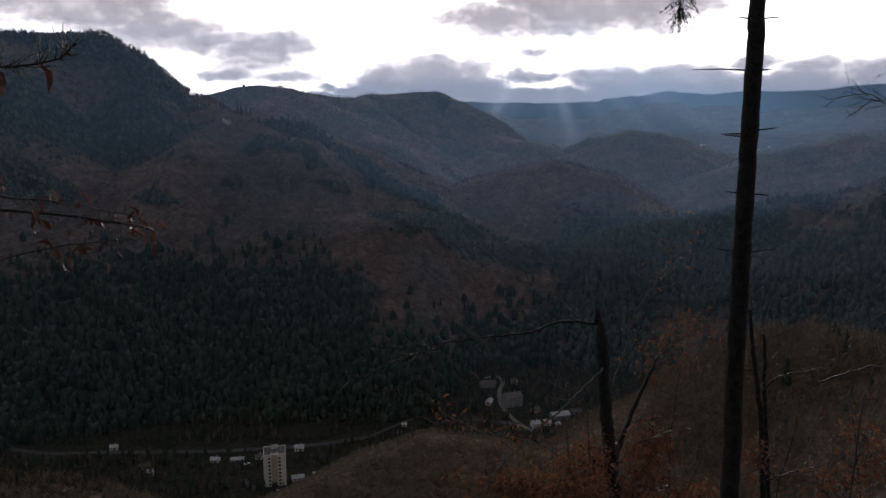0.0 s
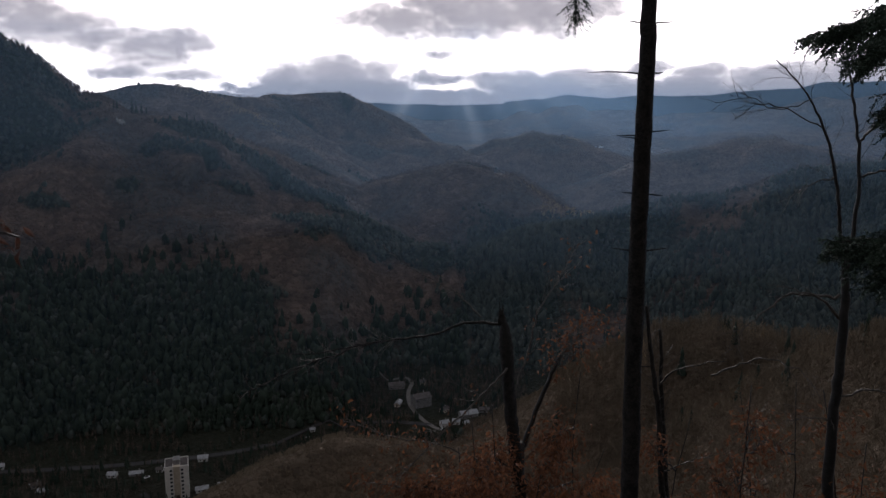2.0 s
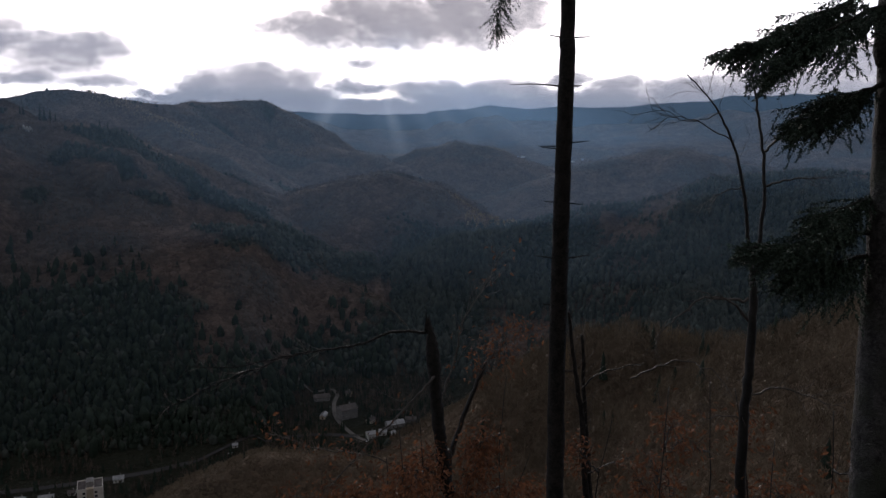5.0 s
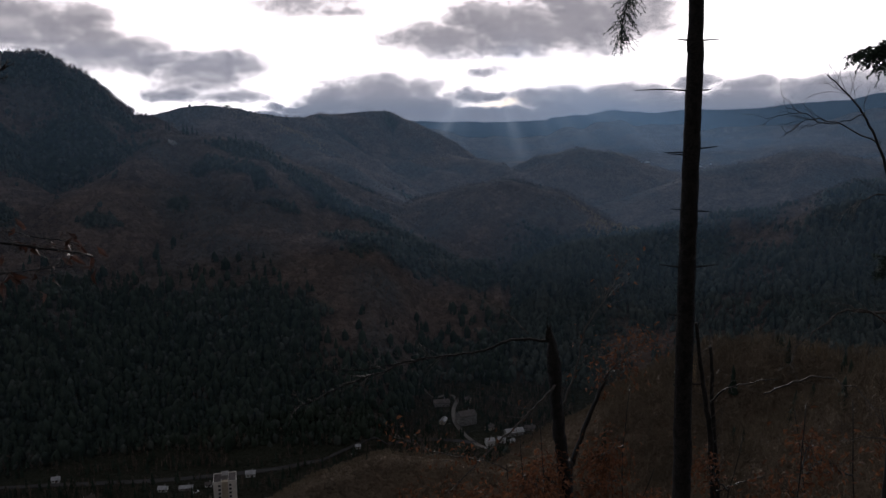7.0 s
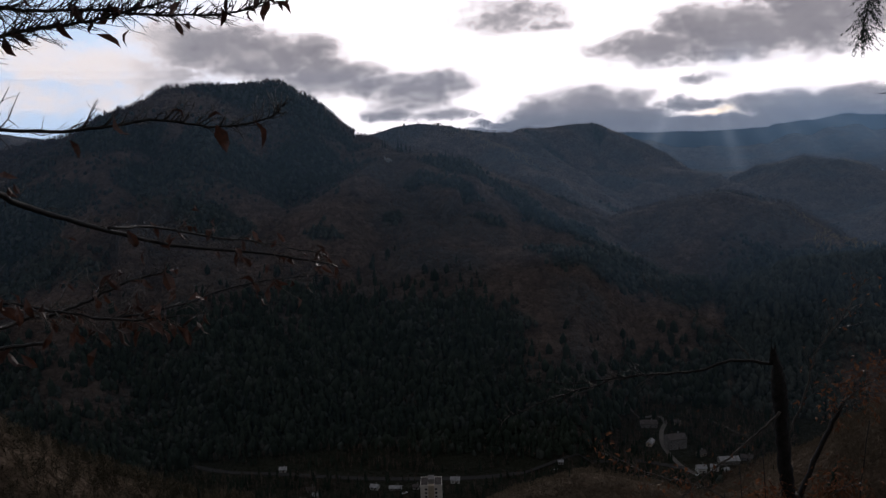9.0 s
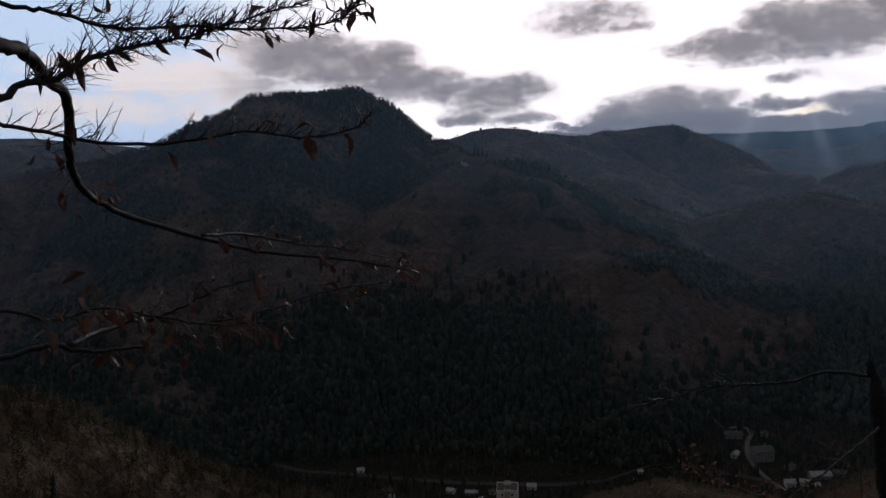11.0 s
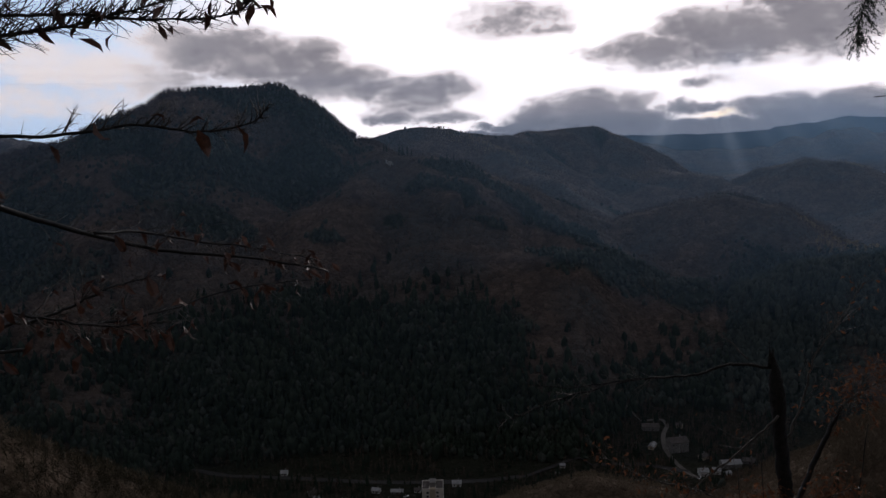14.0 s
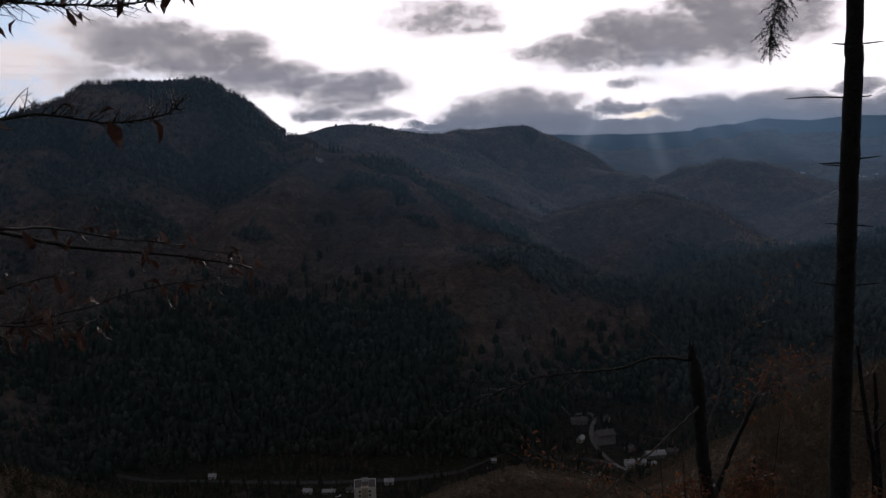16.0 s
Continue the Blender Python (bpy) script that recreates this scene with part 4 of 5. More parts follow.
HOP_E = [(1.79, 7.69, -4.00), (1.34, 7.68, -3.88), (0.96, 7.64, -3.67), (0.46, 7.59, -3.55), (-0.02, 7.50, -3.29)]
HOP_F = [(1.62, 8.85, -2.63), (1.36, 9.00, -2.38), (1.16, 9.13, -2.27), (0.75, 9.27, -2.07), (0.47, 9.39, -1.86)]
STEM_A = [(3.48, 8.30, -2.36), (3.57, 8.26, -2.99), (3.68, 8.21, -3.66), (3.78, 8.17, -4.64), (3.86, 8.13, -5.43)]
STEM_B = [(3.72, 8.41, -2.70), (3.78, 8.39, -3.46), (3.85, 8.36, -4.16), (3.90, 8.33, -4.73), (3.97, 8.30, -5.54)]
STEM_TWIG_A = [(3.67, 8.22, -3.32), (3.80, 8.09, -3.10), (4.02, 7.91, -2.96), (4.22, 7.72, -2.86)]
STEM_TWIG_B = [(3.77, 8.17, -4.43), (3.97, 7.97, -4.21), (4.17, 7.75, -4.01)]
BEECH_TRUNK = [(3.69, 5.04, -3.49), (3.68, 5.05, -3.01), (3.66, 5.06, -2.34), (3.66, 5.06, -1.88), (3.66, 5.07, -1.47), (3.64, 5.08, -1.25)]
BEECH_LEFT = [(3.64, 5.08, -1.30), (3.58, 5.10, -0.95), (3.51, 5.12, -0.57), (3.41, 5.17, -0.20), (3.26, 5.24, 0.09), (3.08, 5.32, 0.29)]
BEECH_RIGHT = [(3.64, 5.08, -1.30), (3.66, 5.08, -0.91), (3.67, 5.10, -0.53), (3.64, 5.14, -0.20), (3.60, 5.19, 0.09), (3.55, 5.24, 0.38), (3.47, 5.31, 0.74)]
BEECH_LIMB_A = [(3.63, 5.08, -1.57), (3.51, 5.09, -1.45), (3.36, 5.11, -1.38), (3.16, 5.16, -1.33)]
BEECH_LIMB_B = [(3.63, 5.09, -1.41), (3.44, 5.14, -1.41), (3.27, 5.19, -1.41), (3.11, 5.21, -1.55), (2.97, 5.23, -1.68), (2.91, 5.19, -1.86)]
BEECH_LIMB_C = [(3.68, 5.05, -2.18), (3.78, 4.85, -2.04), (3.89, 4.63, -2.05), (4.01, 4.39, -2.05)]
BEECH_LIMB_D = [(3.66, 5.06, -2.37), (3.48, 5.07, -2.34), (3.29, 5.07, -2.36)]
BEECH_LIMB_E = [(3.41, 5.17, -0.20), (3.16, 5.28, -0.05), (2.96, 5.33, -0.03), (2.82, 5.35, -0.13)]
BEECH_LIMB_F = [(3.50, 5.12, -0.53), (3.32, 5.15, -0.59), (3.15, 5.16, -0.70)]
BEECH_LIMB_G = [(3.66, 5.13, -0.28), (3.70, 5.04, -0.15), (3.74, 4.94, -0.01), (3.93, 4.73, 0.05)]
BEECH_LIMB_H = [(3.68, 5.11, -0.53), (3.76, 4.95, -0.46), (3.98, 4.68, -0.42)]
BEECH_LIMB_I = [(3.30, 5.19, 0.01), (3.09, 5.24, -0.06), (2.88, 5.28, 0.02), (2.64, 5.33, -0.02)]
HUMP = [(3.09, 5.89, -2.31), (3.26, 5.74, -2.16), (3.38, 5.61, -2.06), (3.51, 5.47, -2.08), (3.59, 5.35, -2.12)]
OLD_SPRUCE = [(3.03, 3.33, 0.75), (3.08, 3.34, 0.22), (3.14, 3.34, -0.37), (3.19, 3.35, -1.07), (3.24, 3.35, -1.72), (3.29, 3.36, -2.21)]
BOUGH_A = [(3.00, 3.35, 0.70), (2.86, 3.44, 0.57), (2.69, 3.54, 0.48), (2.51, 3.64, 0.38), (2.34, 3.72, 0.33)]
BOUGH_B = [(3.04, 3.32, 0.19), (2.91, 3.35, 0.13), (2.76, 3.39, 0.03), (2.58, 3.44, -0.04)]
BOUGH_C = [(3.14, 3.36, -0.58), (2.98, 3.41, -0.60), (2.79, 3.47, -0.67), (2.59, 3.52, -0.70), (2.44, 3.54, -0.68)]
BOUGH_D = [(3.14, 3.37, -0.34), (3.05, 3.40, -0.42), (2.93, 3.46, -0.49), (2.83, 3.50, -0.53)]
BOUGH_E = [(2.98, 3.24, 0.48), (2.86, 3.25, 0.52), (2.65, 3.32, 0.41), (2.48, 3.36, 0.28), (2.37, 3.35, 0.14)]
BOUGH_F = [(3.15, 3.36, -0.70), (3.01, 3.39, -0.73), (2.85, 3.44, -0.80), (2.71, 3.46, -0.87)]
LB_MAIN = [(-1.60, 1.24, 0.34), (-1.61, 1.42, 0.31), (-1.66, 1.54, 0.26), (-1.72, 1.67, 0.20), (-1.82, 1.76, 0.05), (-1.89, 1.87, -0.05), (-1.89, 2.04, -0.15), (-1.77, 2.30, -0.27), (-1.64, 2.54, -0.36), (-1.40, 2.81, -0.44), (-1.19, 3.04, -0.53)]
LB_UP = [(-1.67, 1.30, 0.19), (-1.61, 1.41, 0.23), (-1.58, 1.48, 0.24), (-1.53, 1.57, 0.30), (-1.47, 1.65, 0.33), (-1.38, 1.76, 0.36), (-1.24, 1.89, 0.42), (-1.05, 2.02, 0.48)]
LB_UP_B = [(-1.70, 1.43, 0.44), (-1.61, 1.54, 0.42), (-1.51, 1.64, 0.38), (-1.38, 1.77, 0.39), (-1.21, 1.89, 0.38), (-1.05, 2.00, 0.40), (-0.98, 2.05, 0.46)]
LB_MID = [(-1.61, 1.22, 0.14), (-1.53, 1.31, 0.12), (-1.41, 1.43, 0.08), (-1.28, 1.53, 0.07), (-1.14, 1.62, 0.09), (-1.00, 1.71, 0.07), (-0.89, 1.76, 0.09), (-0.85, 1.77, 0.12)]
LB_LOW = [(-1.80, 1.31, -0.45), (-1.72, 1.40, -0.45), (-1.67, 1.46, -0.44), (-1.61, 1.51, -0.47), (-1.50, 1.61, -0.48)]
LB_LOW_B = [(-1.64, 1.49, -0.45), (-1.67, 1.64, -0.45), (-1.66, 1.82, -0.46), (-1.61, 2.03, -0.52), (-1.50, 2.27, -0.53), (-1.36, 2.49, -0.50), (-1.13, 2.74, -0.51)]
LB_LOW_C = [(-1.76, 1.36, -0.33), (-1.65, 1.45, -0.37), (-1.55, 1.52, -0.35), (-1.43, 1.59, -0.39), (-1.30, 1.67, -0.43), (-1.17, 1.72, -0.43)]
LB_LOW_D = [(-1.49, 1.62, -0.41), (-1.41, 1.68, -0.38), (-1.33, 1.74, -0.34), (-1.24, 1.80, -0.32)]
LB_FORK = [(-1.65, 2.13, -0.24), (-1.62, 2.33, -0.26), (-1.52, 2.56, -0.33), (-1.39, 2.79, -0.39), (-1.23, 3.02, -0.48)]


def ground_point(x, y):
    return Vector((x, y, float(ground_height(np.array([x]), np.array([y]))[0])))


def rooted(points):
    """The points of a stem, carried on down to the ground below its lowest one."""
    low = min(points, key=lambda p: p[2])
    foot = ground_point(low[0], low[1])
    foot.z -= 0.15
    line = sorted(points, key=lambda p: p[2])
    if foot.z < line[0][2] - 0.1:
        line = [tuple(foot)] + line
    return line, foot


def build_pole():
    """The tall bare spruce stem with stubs of dead branches."""
    dice = random.Random(11)
    top = Vector(POLE[0]) + (Vector(POLE[0]) - Vector(POLE[2])) * 4.0
    line, foot = rooted(POLE + [tuple(top)])
    tree_thing = thing("spruce_tree", foot, "tall dark bare-stemmed spruce with short dead branch stubs", "tree")
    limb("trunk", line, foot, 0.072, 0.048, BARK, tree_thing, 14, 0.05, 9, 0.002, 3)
    rows = ((0.50, 1, 0.10), (0.50, -1, 0.07), (0.17, -1, 0.33), (0.17, 1, 0.05), (-0.24, -1, 0.12), (-0.26, -1, 0.10), (-0.22, 1, 0.11), (-0.64, -1, 0.07), (-0.64, 1, 0.09), (-1.05, -1, 0.13), (-1.05, 1, 0.15), (-1.4, -1, 0.06), (-1.9, 1, 0.07), (0.95, 1, 0.2), (1.1, -1, 0.3))
    stem = [Vector(q) for q in line]
    for height, way, size in rows:
        for a, b in zip(stem, stem[1:]):
            if a.z <= height <= b.z:
                at = a.lerp(b, (height - a.z) / (b.z - a.z))
        side = Vector((0.93 * way, -0.36 * way, 0.0))
        rise = dice.uniform(-0.12, 0.28)
        pts = [at, at + side * (0.06 + size * 0.45) + Vector((0, 0, size * rise * 0.6)), at + side * (0.06 + size) + Vector((0, 0, size * rise * (0.4 if size > 0.2 else 1.0)))]
        limb("branch_stub", pts, foot, 0.007, 0.0025, BARK, tree_thing, 5, 0.1, 3, 0.0005, dice.randint(0, 99))
    # a hanging spray of needles from a branch higher up
    start = Vector(POLE[0]) + Vector((0, 0, 0.15))
    hang = [start, start + Vector((-0.18, 0.05, 0.10)), start + Vector((-0.34, 0.10, -0.02)), start + Vector((-0.43, 0.13, -0.22)), start + Vector((-0.46, 0.13, -0.42))]
    _, line = limb("bough", hang, foot, 0.009, 0.003, BARK, tree_thing, 5, 0.1, 5, 0.003, 5)
    bm = bmesh.new()
    for k in range(150):
        a = line[dice.randint(8, len(line) - 1)]
        go = Vector((dice.gauss(0.1, 0.75), dice.gauss(0, 0.5), -1)).normalized()
        end = a + go * dice.uniform(0.05, 0.17)
        needle_spray(bm, [a, a.lerp(end, 0.5), end], dice, 0.005, 0.022, thick=0.003)
    part("needles", bm, SPRAY, tree_thing, "dark drooping green needle sprays")


def build_snag():
    dice = random.Random(21)
    line, foot = rooted(SNAG_TRUNK)
    snag = thing("broken_snag", foot, "broken-off dead tree stem with one long bare limb", "dead tree")
    # stout below, with a swelling under the break and a torn narrow neck
    girth = lambda f: 0.080 - 0.020 * f + 0.012 * math.exp(-((f - 0.80) / 0.07) ** 2) - 0.052 * max(0.0, f - 0.84) / 0.16
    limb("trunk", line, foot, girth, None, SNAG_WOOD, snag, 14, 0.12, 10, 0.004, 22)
    top = Vector(SNAG_TRUNK[0])
    for k, (dx, h, r) in enumerate(((-0.022, 0.13, 0.014), (0.012, 0.03, 0.018), (0.020, -0.02, 0.016), (-0.012, 0.0, 0.018), (0.0, 0.05, 0.016), (0.026, -0.08, 0.020), (-0.030, -0.05, 0.016))):
        at = top + Vector((dx, 0.012 * (k % 3 - 1), -0.16))
        limb("splinter", [at, at + Vector((dx * 0.15, 0, 0.07 + h * 0.4)), at + Vector((0.2 * dx, 0.004, h + 0.17))], foot, r, 0.0015, SNAG_WOOD, snag, 5, 0.2, 3, 0.002, k)
    _, line = limb("long_limb", SNAG_LIMB, foot, 0.017, 0.005, SNAG_WOOD, snag, 7, 0.12, 6, 0.006, 23)
    bm = bmesh.new()
    twig_spray(bm, line[12:], dice, 40, 0.44, 0.0034, 0.1, -0.1, 3)
    part("twig_spray", bm, TWIG, snag)
    _, line = limb("fork", SNAG_FORK, foot, 0.011, 0.004, SNAG_WOOD, snag, 6, 0.1, 5, 0.005, 24)
    bm = bmesh.new()
    twig_spray(bm, line, dice, 8, 0.26, 0.003, 0.2, 0.05, 2)
    part("twig_spray", bm, TWIG, snag)


def build_hop_beech():
    """The young beech behind the snag, still in brown leaf low down."""
    dice = random.Random(31)
    line, foot = rooted([HOP_A[0], HOP_A[1]])
    beech = thing("young_beech", foot, "young beech with bare limbs and dry brown leaves", "tree")
    limb("trunk", line + HOP_A[2:4], foot, 0.045, 0.018, BEECH_BARK, beech, 8, 0.08, 6, 0.004, 32)
    for k, (pts, r0, count, reach, chance) in enumerate(((HOP_A[2:], 0.014, 30, 0.55, 0.45), (HOP_B, 0.012, 30, 0.6, 0.04), (HOP_C, 0.013, 26, 0.5, 0.08), (HOP_D, 0.011, 26, 0.45, 0.5), (HOP_E, 0.010, 24, 0.45, 0.15), (HOP_F, 0.010, 18, 0.5, 0.0))):
        _, line = limb("limb", pts, foot, r0, 0.004, TWIG, beech, 6, 0.1, 6, 0.006, 40 + k)
        bm, tips = bmesh.new(), []
        twig_spray(bm, line, dice, count, reach, 0.0035, 0.15, 0.2, 2, tips)
        part("twig_spray", bm, TWIG, beech)
        if chance:
            bm = bmesh.new()
            leaves_at(bm, tips * 6, dice, chance, 0.064, 0.6, 0.07)
            part("leaves", bm, OAK_LEAF, beech, "dry russet brown leaves")


def sapling(name, foot, height, spread_by, seed, leaf_chance, label, lean=(0, 0)):
    """A small beech in dry brown leaf."""
    dice = random.Random(seed)
    foot = Vector(foot)
    tree_thing = thing(name, foot, label, "tree", "brown-leaved saplings")
    pts = [Vector((0, 0, 0))]
    for k in range(5):
        pts.append(pts[-1] + Vector((lean[0] + dice.gauss(0, 0.13), lean[1] + dice.gauss(0, 0.10), height / 5)))
    _, line = limb("trunk", pts, (0, 0, 0), 0.017, 0.004, BEECH_BARK, tree_thing, 7, 0.08, 5, 0.004, seed)
    for k in range(9):
        at = line[int(len(line) * (0.3 + 0.65 * k / 9))]
        t = dice.uniform(0, 6.28)
        size = spread_by * dice.uniform(0.6, 1.1) * (1.1 - 0.06 * k)
        way = Vector((math.cos(t), math.sin(t), dice.uniform(-0.05, 0.35)))
        branch = [at, at + way * size * 0.4, at + way * size * 0.75 + Vector((0, 0, 0.04)), at + way * size]
        _, bline = limb("limb", branch, (0, 0, 0), 0.011, 0.003, BEECH_BARK, tree_thing, 5, 0.1, 4, 0.006, seed + k)
        bm, tips = bmesh.new(), []
        twig_spray(bm, bline, dice, 20, 0.40, 0.0026, 0.15, 0.1, 2, tips)
        part("twig_spray", bm, BEECH_BARK, tree_thing)
        bm = bmesh.new()
        leaves_at(bm, tips * 5, dice, leaf_chance, 0.070, 0.5, 0.09)
        part("leaves", bm, OAK_LEAF, tree_thing, "dry russet brown leaves")
    return tree_thing


def build_stems():
    """Two thin dead stems with side twigs."""
    dice = random.Random(51)
    for k, (points, twigs) in enumerate(((STEM_A, (STEM_TWIG_A,)), (STEM_B, (STEM_TWIG_B,)))):
        line, foot = rooted(points)
        stem = thing("thin_stem", foot, "thin dead stem with short side twigs", "tree", "thin dead stems")
        _, line = limb("trunk", line, foot, 0.055, 0.018, BARK, stem, 8, 0.1, 6, 0.005, 52 + k)
        for j, pts in enumerate(twigs):
            _, tline = limb("limb", pts, foot, 0.012, 0.004, BEECH_BARK, stem, 5, 0.1, 4, 0.006, 55 + j)
            bm = bmesh.new()
            twig_spray(bm, tline, dice, 8, 0.3, 0.003, 0.2, 0.1, 1)
            part("twig_spray", bm, TWIG, stem)
        bm = bmesh.new()
        twig_spray(bm, line, dice, 40, 0.5, 0.004, 0.45, 0.15, 1)
        part("twig_spray", bm, TWIG, stem)


def build_beech():
    """The forked beech with the broken crook."""
    dice = random.Random(61)
    line, foot = rooted(BEECH_TRUNK)
    beech = thing("forked_beech", foot, "slender forked beech with bare crooked limbs", "tree")
    limb("trunk", line, foot, 0.050, 0.028, BEECH_BARK, beech, 10, 0.07, 7, 0.004, 62)
    for k, (pts, r0, r1) in enumerate(((BEECH_LEFT, 0.018, 0.004), (BEECH_RIGHT[:-1], 0.018, 0.007))):
        _, line = limb("stem", pts, foot, r0, r1, BEECH_BARK, beech, 8, 0.08, 7, 0.004, 63 + k)
        bm = bmesh.new()
        twig_spray(bm, line, dice, 15, 0.62, 0.0019, 0.35, 0.0, 4)
        part("twig_spray", bm, TWIG, beech)
    rows = ((BEECH_LIMB_A, 0.014), (BEECH_LIMB_B, 0.013), (BEECH_LIMB_C, 0.010), (BEECH_LIMB_D, 0.008), (BEECH_LIMB_E, 0.0055), (BEECH_LIMB_F, 0.0055), (BEECH_LIMB_G, 0.011), (BEECH_LIMB_H, 0.010), (BEECH_LIMB_I, 0.0045), (HUMP, 0.009))
    for k, (pts, r0) in enumerate(rows):
        if pts is HUMP:
            pts = pts + [BEECH_TRUNK[2]]
        _, line = limb("limb", pts, foot, r0, 0.002, TWIG, beech, 6, 0.1, 5, 0.006, 70 + k)
        bm = bmesh.new()
        twig_spray(bm, line, dice, 12, 0.40, 0.0019, 0.25, 0.0, 3)
        part("twig_spray", bm, TWIG, beech)


def build_old_spruce():
    """The thick spruce on the ledge and its drooping boughs."""
    dice = random.Random(81)
    top = Vector(OLD_SPRUCE[0]) + Vector((0.1, -0.05, 3.2))
    line, foot = rooted(OLD_SPRUCE + [tuple(top)])
    spruce = thing("old_spruce", foot, "thick dark spruce trunk with drooping green boughs", "tree")
    limb("trunk", line, foot, 0.115, 0.075, OLD_BARK, spruce, 16, 0.04, 9, 0.002, 82)
    rows = ((BOUGH_A, 1.0), (BOUGH_B, 0.9), (BOUGH_C, 0.9), (BOUGH_D, 0.5), (BOUGH_E, 1.0), (BOUGH_F, 0.7))
    for k, (pts, rich) in enumerate(rows):
        wood, line = limb("bough", pts, foot, 0.016, 0.004, BARK, spruce, 6, 0.1, 6, 0.004, 83 + k)
        bm = bmesh.new()
        n = len(line)
        reach = (line[-1] - line[0]).normalized()
        flat_side = reach.cross(Vector((0, 0, 1))).normalized()
        count = int(80 * rich) + 16
        for j in range(count):
            f = 0.18 + 0.82 * j / count
            a = line[min(n - 1, int(f * (n - 1)))]
            way = 1 if j % 2 else -1
            size = (0.36 * (1.12 - f) + 0.06) * dice.uniform(0.3, 1.4)
            go = (reach * dice.uniform(0.55, 1.0) + flat_side * way * dice.uniform(0.4, 1.0) + Vector((0, 0, dice.gauss(-0.12, 0.22)))).normalized()
            mid = a + go * size * 0.55
            end = mid + (go + Vector((0, 0, -0.55 * dice.random()))).normalized() * size * 0.45
            needle_spray(bm, [a, mid, end], dice, 0.004, 0.020, thick=0.0040)
            for q in range(8):
                u = 0.12 + 0.84 * q / 8
                at = a.lerp(mid, u * 2) if u < 0.5 else mid.lerp(end, u * 2 - 1)
                out = go.cross(Vector((0, 0, 1))).normalized() * (1 if q % 2 else -1)
                tip = at + (go * 0.9 + out * dice.uniform(0.5, 0.9) + Vector((0, 0, dice.uniform(-1.9, 0.1)))).normalized() * size * dice.uniform(0.18, 0.46)
                needle_spray(bm, [at, tip], dice, 0.004, 0.019, thick=0.0040)
        part("needles", bm, SPRAY, wood, "dark drooping green needle sprays")


def build_side_beech():
    """The beech beside the lookout whose leafy branches hang into the valley view."""
    dice = random.Random(101)
    foot = ground_point(-2.05, 0.75)
    foot.z -= 0.15
    beech = thing("overhanging_beech", foot, "beech beside the lookout with curled brown leaves on thin branches", "tree")
    limb("trunk", [tuple(foot), (-2.02, 0.80, -1.2), (-2.0, 0.86, -0.3), (-2.0, 0.90, 0.5), (-1.96, 0.92, 1.4), (-1.9, 0.95, 2.6)], foot, 0.085, 0.05, BEECH_BARK, beech, 12, 0.04, 8, 0.003, 102)
    roots = ((LB_MAIN, 0.021, 0.004, 80, 0.18, 0.05, -2.0, 0.62, 0.25), (LB_UP, 0.011, 0.002, 240, 0.16, 0.020, -2.0, 0.30, 0.5),
             (LB_UP_B, 0.007, 0.002, 220, 0.15, 0.020, -2.0, 0.62, 0.45), (LB_MID, 0.006, 0.002, 90, 0.12, 0.003, -2.0, 0.20, 0.9),
             (LB_LOW, 0.010, 0.005, 8, 0.14, 0.1, -2.0, -0.40, 0.1), (LB_LOW_B, 0.008, 0.002, 64, 0.20, 0.14, None, 0, 0.12),
             (LB_LOW_C, 0.006, 0.002, 50, 0.18, 0.12, -2.0, -0.30, 0.12), (LB_LOW_D, 0.005, 0.002, 18, 0.12, 0.12, None, 0, 0.1), (LB_FORK, 0.006, 0.002, 44, 0.20, 0.12, None, 0, 0.1))
    for k, (pts, r0, r1, count, reach, chance, rx, rz, up) in enumerate(roots):
        if rx is not None:
            pts = [(rx, 0.89, rz)] + pts
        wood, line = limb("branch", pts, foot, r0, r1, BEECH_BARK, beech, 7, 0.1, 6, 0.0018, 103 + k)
        bm, tips = bmesh.new(), []
        twig_spray(bm, line, dice, count, reach, 0.0018, 0.22, up, 2, tips)
        part("twig_spray", bm, TWIG, wood)
        bm = bmesh.new()
        leaves_at(bm, tips, dice, chance * 1.7, 0.064, 0.65, 0.004)
        if pts[-1] == LB_MID[-1]:
            # the last leaves on the long twig
            for x, y, z, size in ((-0.985, 1.66, 0.075, 0.075), (-0.905, 1.70, 0.085, 0.075), (-1.43, 1.36, 0.13, 0.06), (-1.27, 1.49, 0.05, 0.05)):
                leaf(bm, Vector((x, y, z)) - foot, Vector((0.25 * dice.uniform(-0.4, 1), 0.1, -1)), size, dice)
        part("leaves", bm, DRY_LEAF, wood, "curled dry brown leaves")


build_pole()
build_snag()
build_hop_beech()
build_stems()
build_beech()
build_old_spruce()
build_side_beech()
for x, y, top, spread_by, chance in ((0.95, 7.3, -3.55, 0.6, 0.9), (1.5, 7.2, -3.3, 0.7, 1.0), (2.05, 7.5, -2.95, 0.75, 1.0), (2.55, 7.6, -2.75, 0.7, 0.9), (1.75, 7.1, -3.7, 0.6, 1.0), (2.3, 7.2, -3.5, 0.65, 1.0), (2.9, 7.2, -3.2, 0.7, 0.5),
                                     (3.15, 5.6, -2.25, 0.55, 0.30), (3.6, 5.4, -2.1, 0.55, 0.25), (4.1, 5.4, -2.7, 0.6, 0.35), (4.4, 6.2, -2.4, 0.7, 0.15), (3.6, 6.6, -2.6, 0.6, 0.15), (4.9, 5.5, -2.5, 0.6, 0.2)):
    g = ground_point(x, y)
    sapling("beech_sapling", (x, y, g.z - 0.1), max(1.0, top - g.z), spread_by, 200 + int(x * 40), chance, "small beech sapling holding russet brown leaves")


# ---- the valley: roads, houses, tower block ----


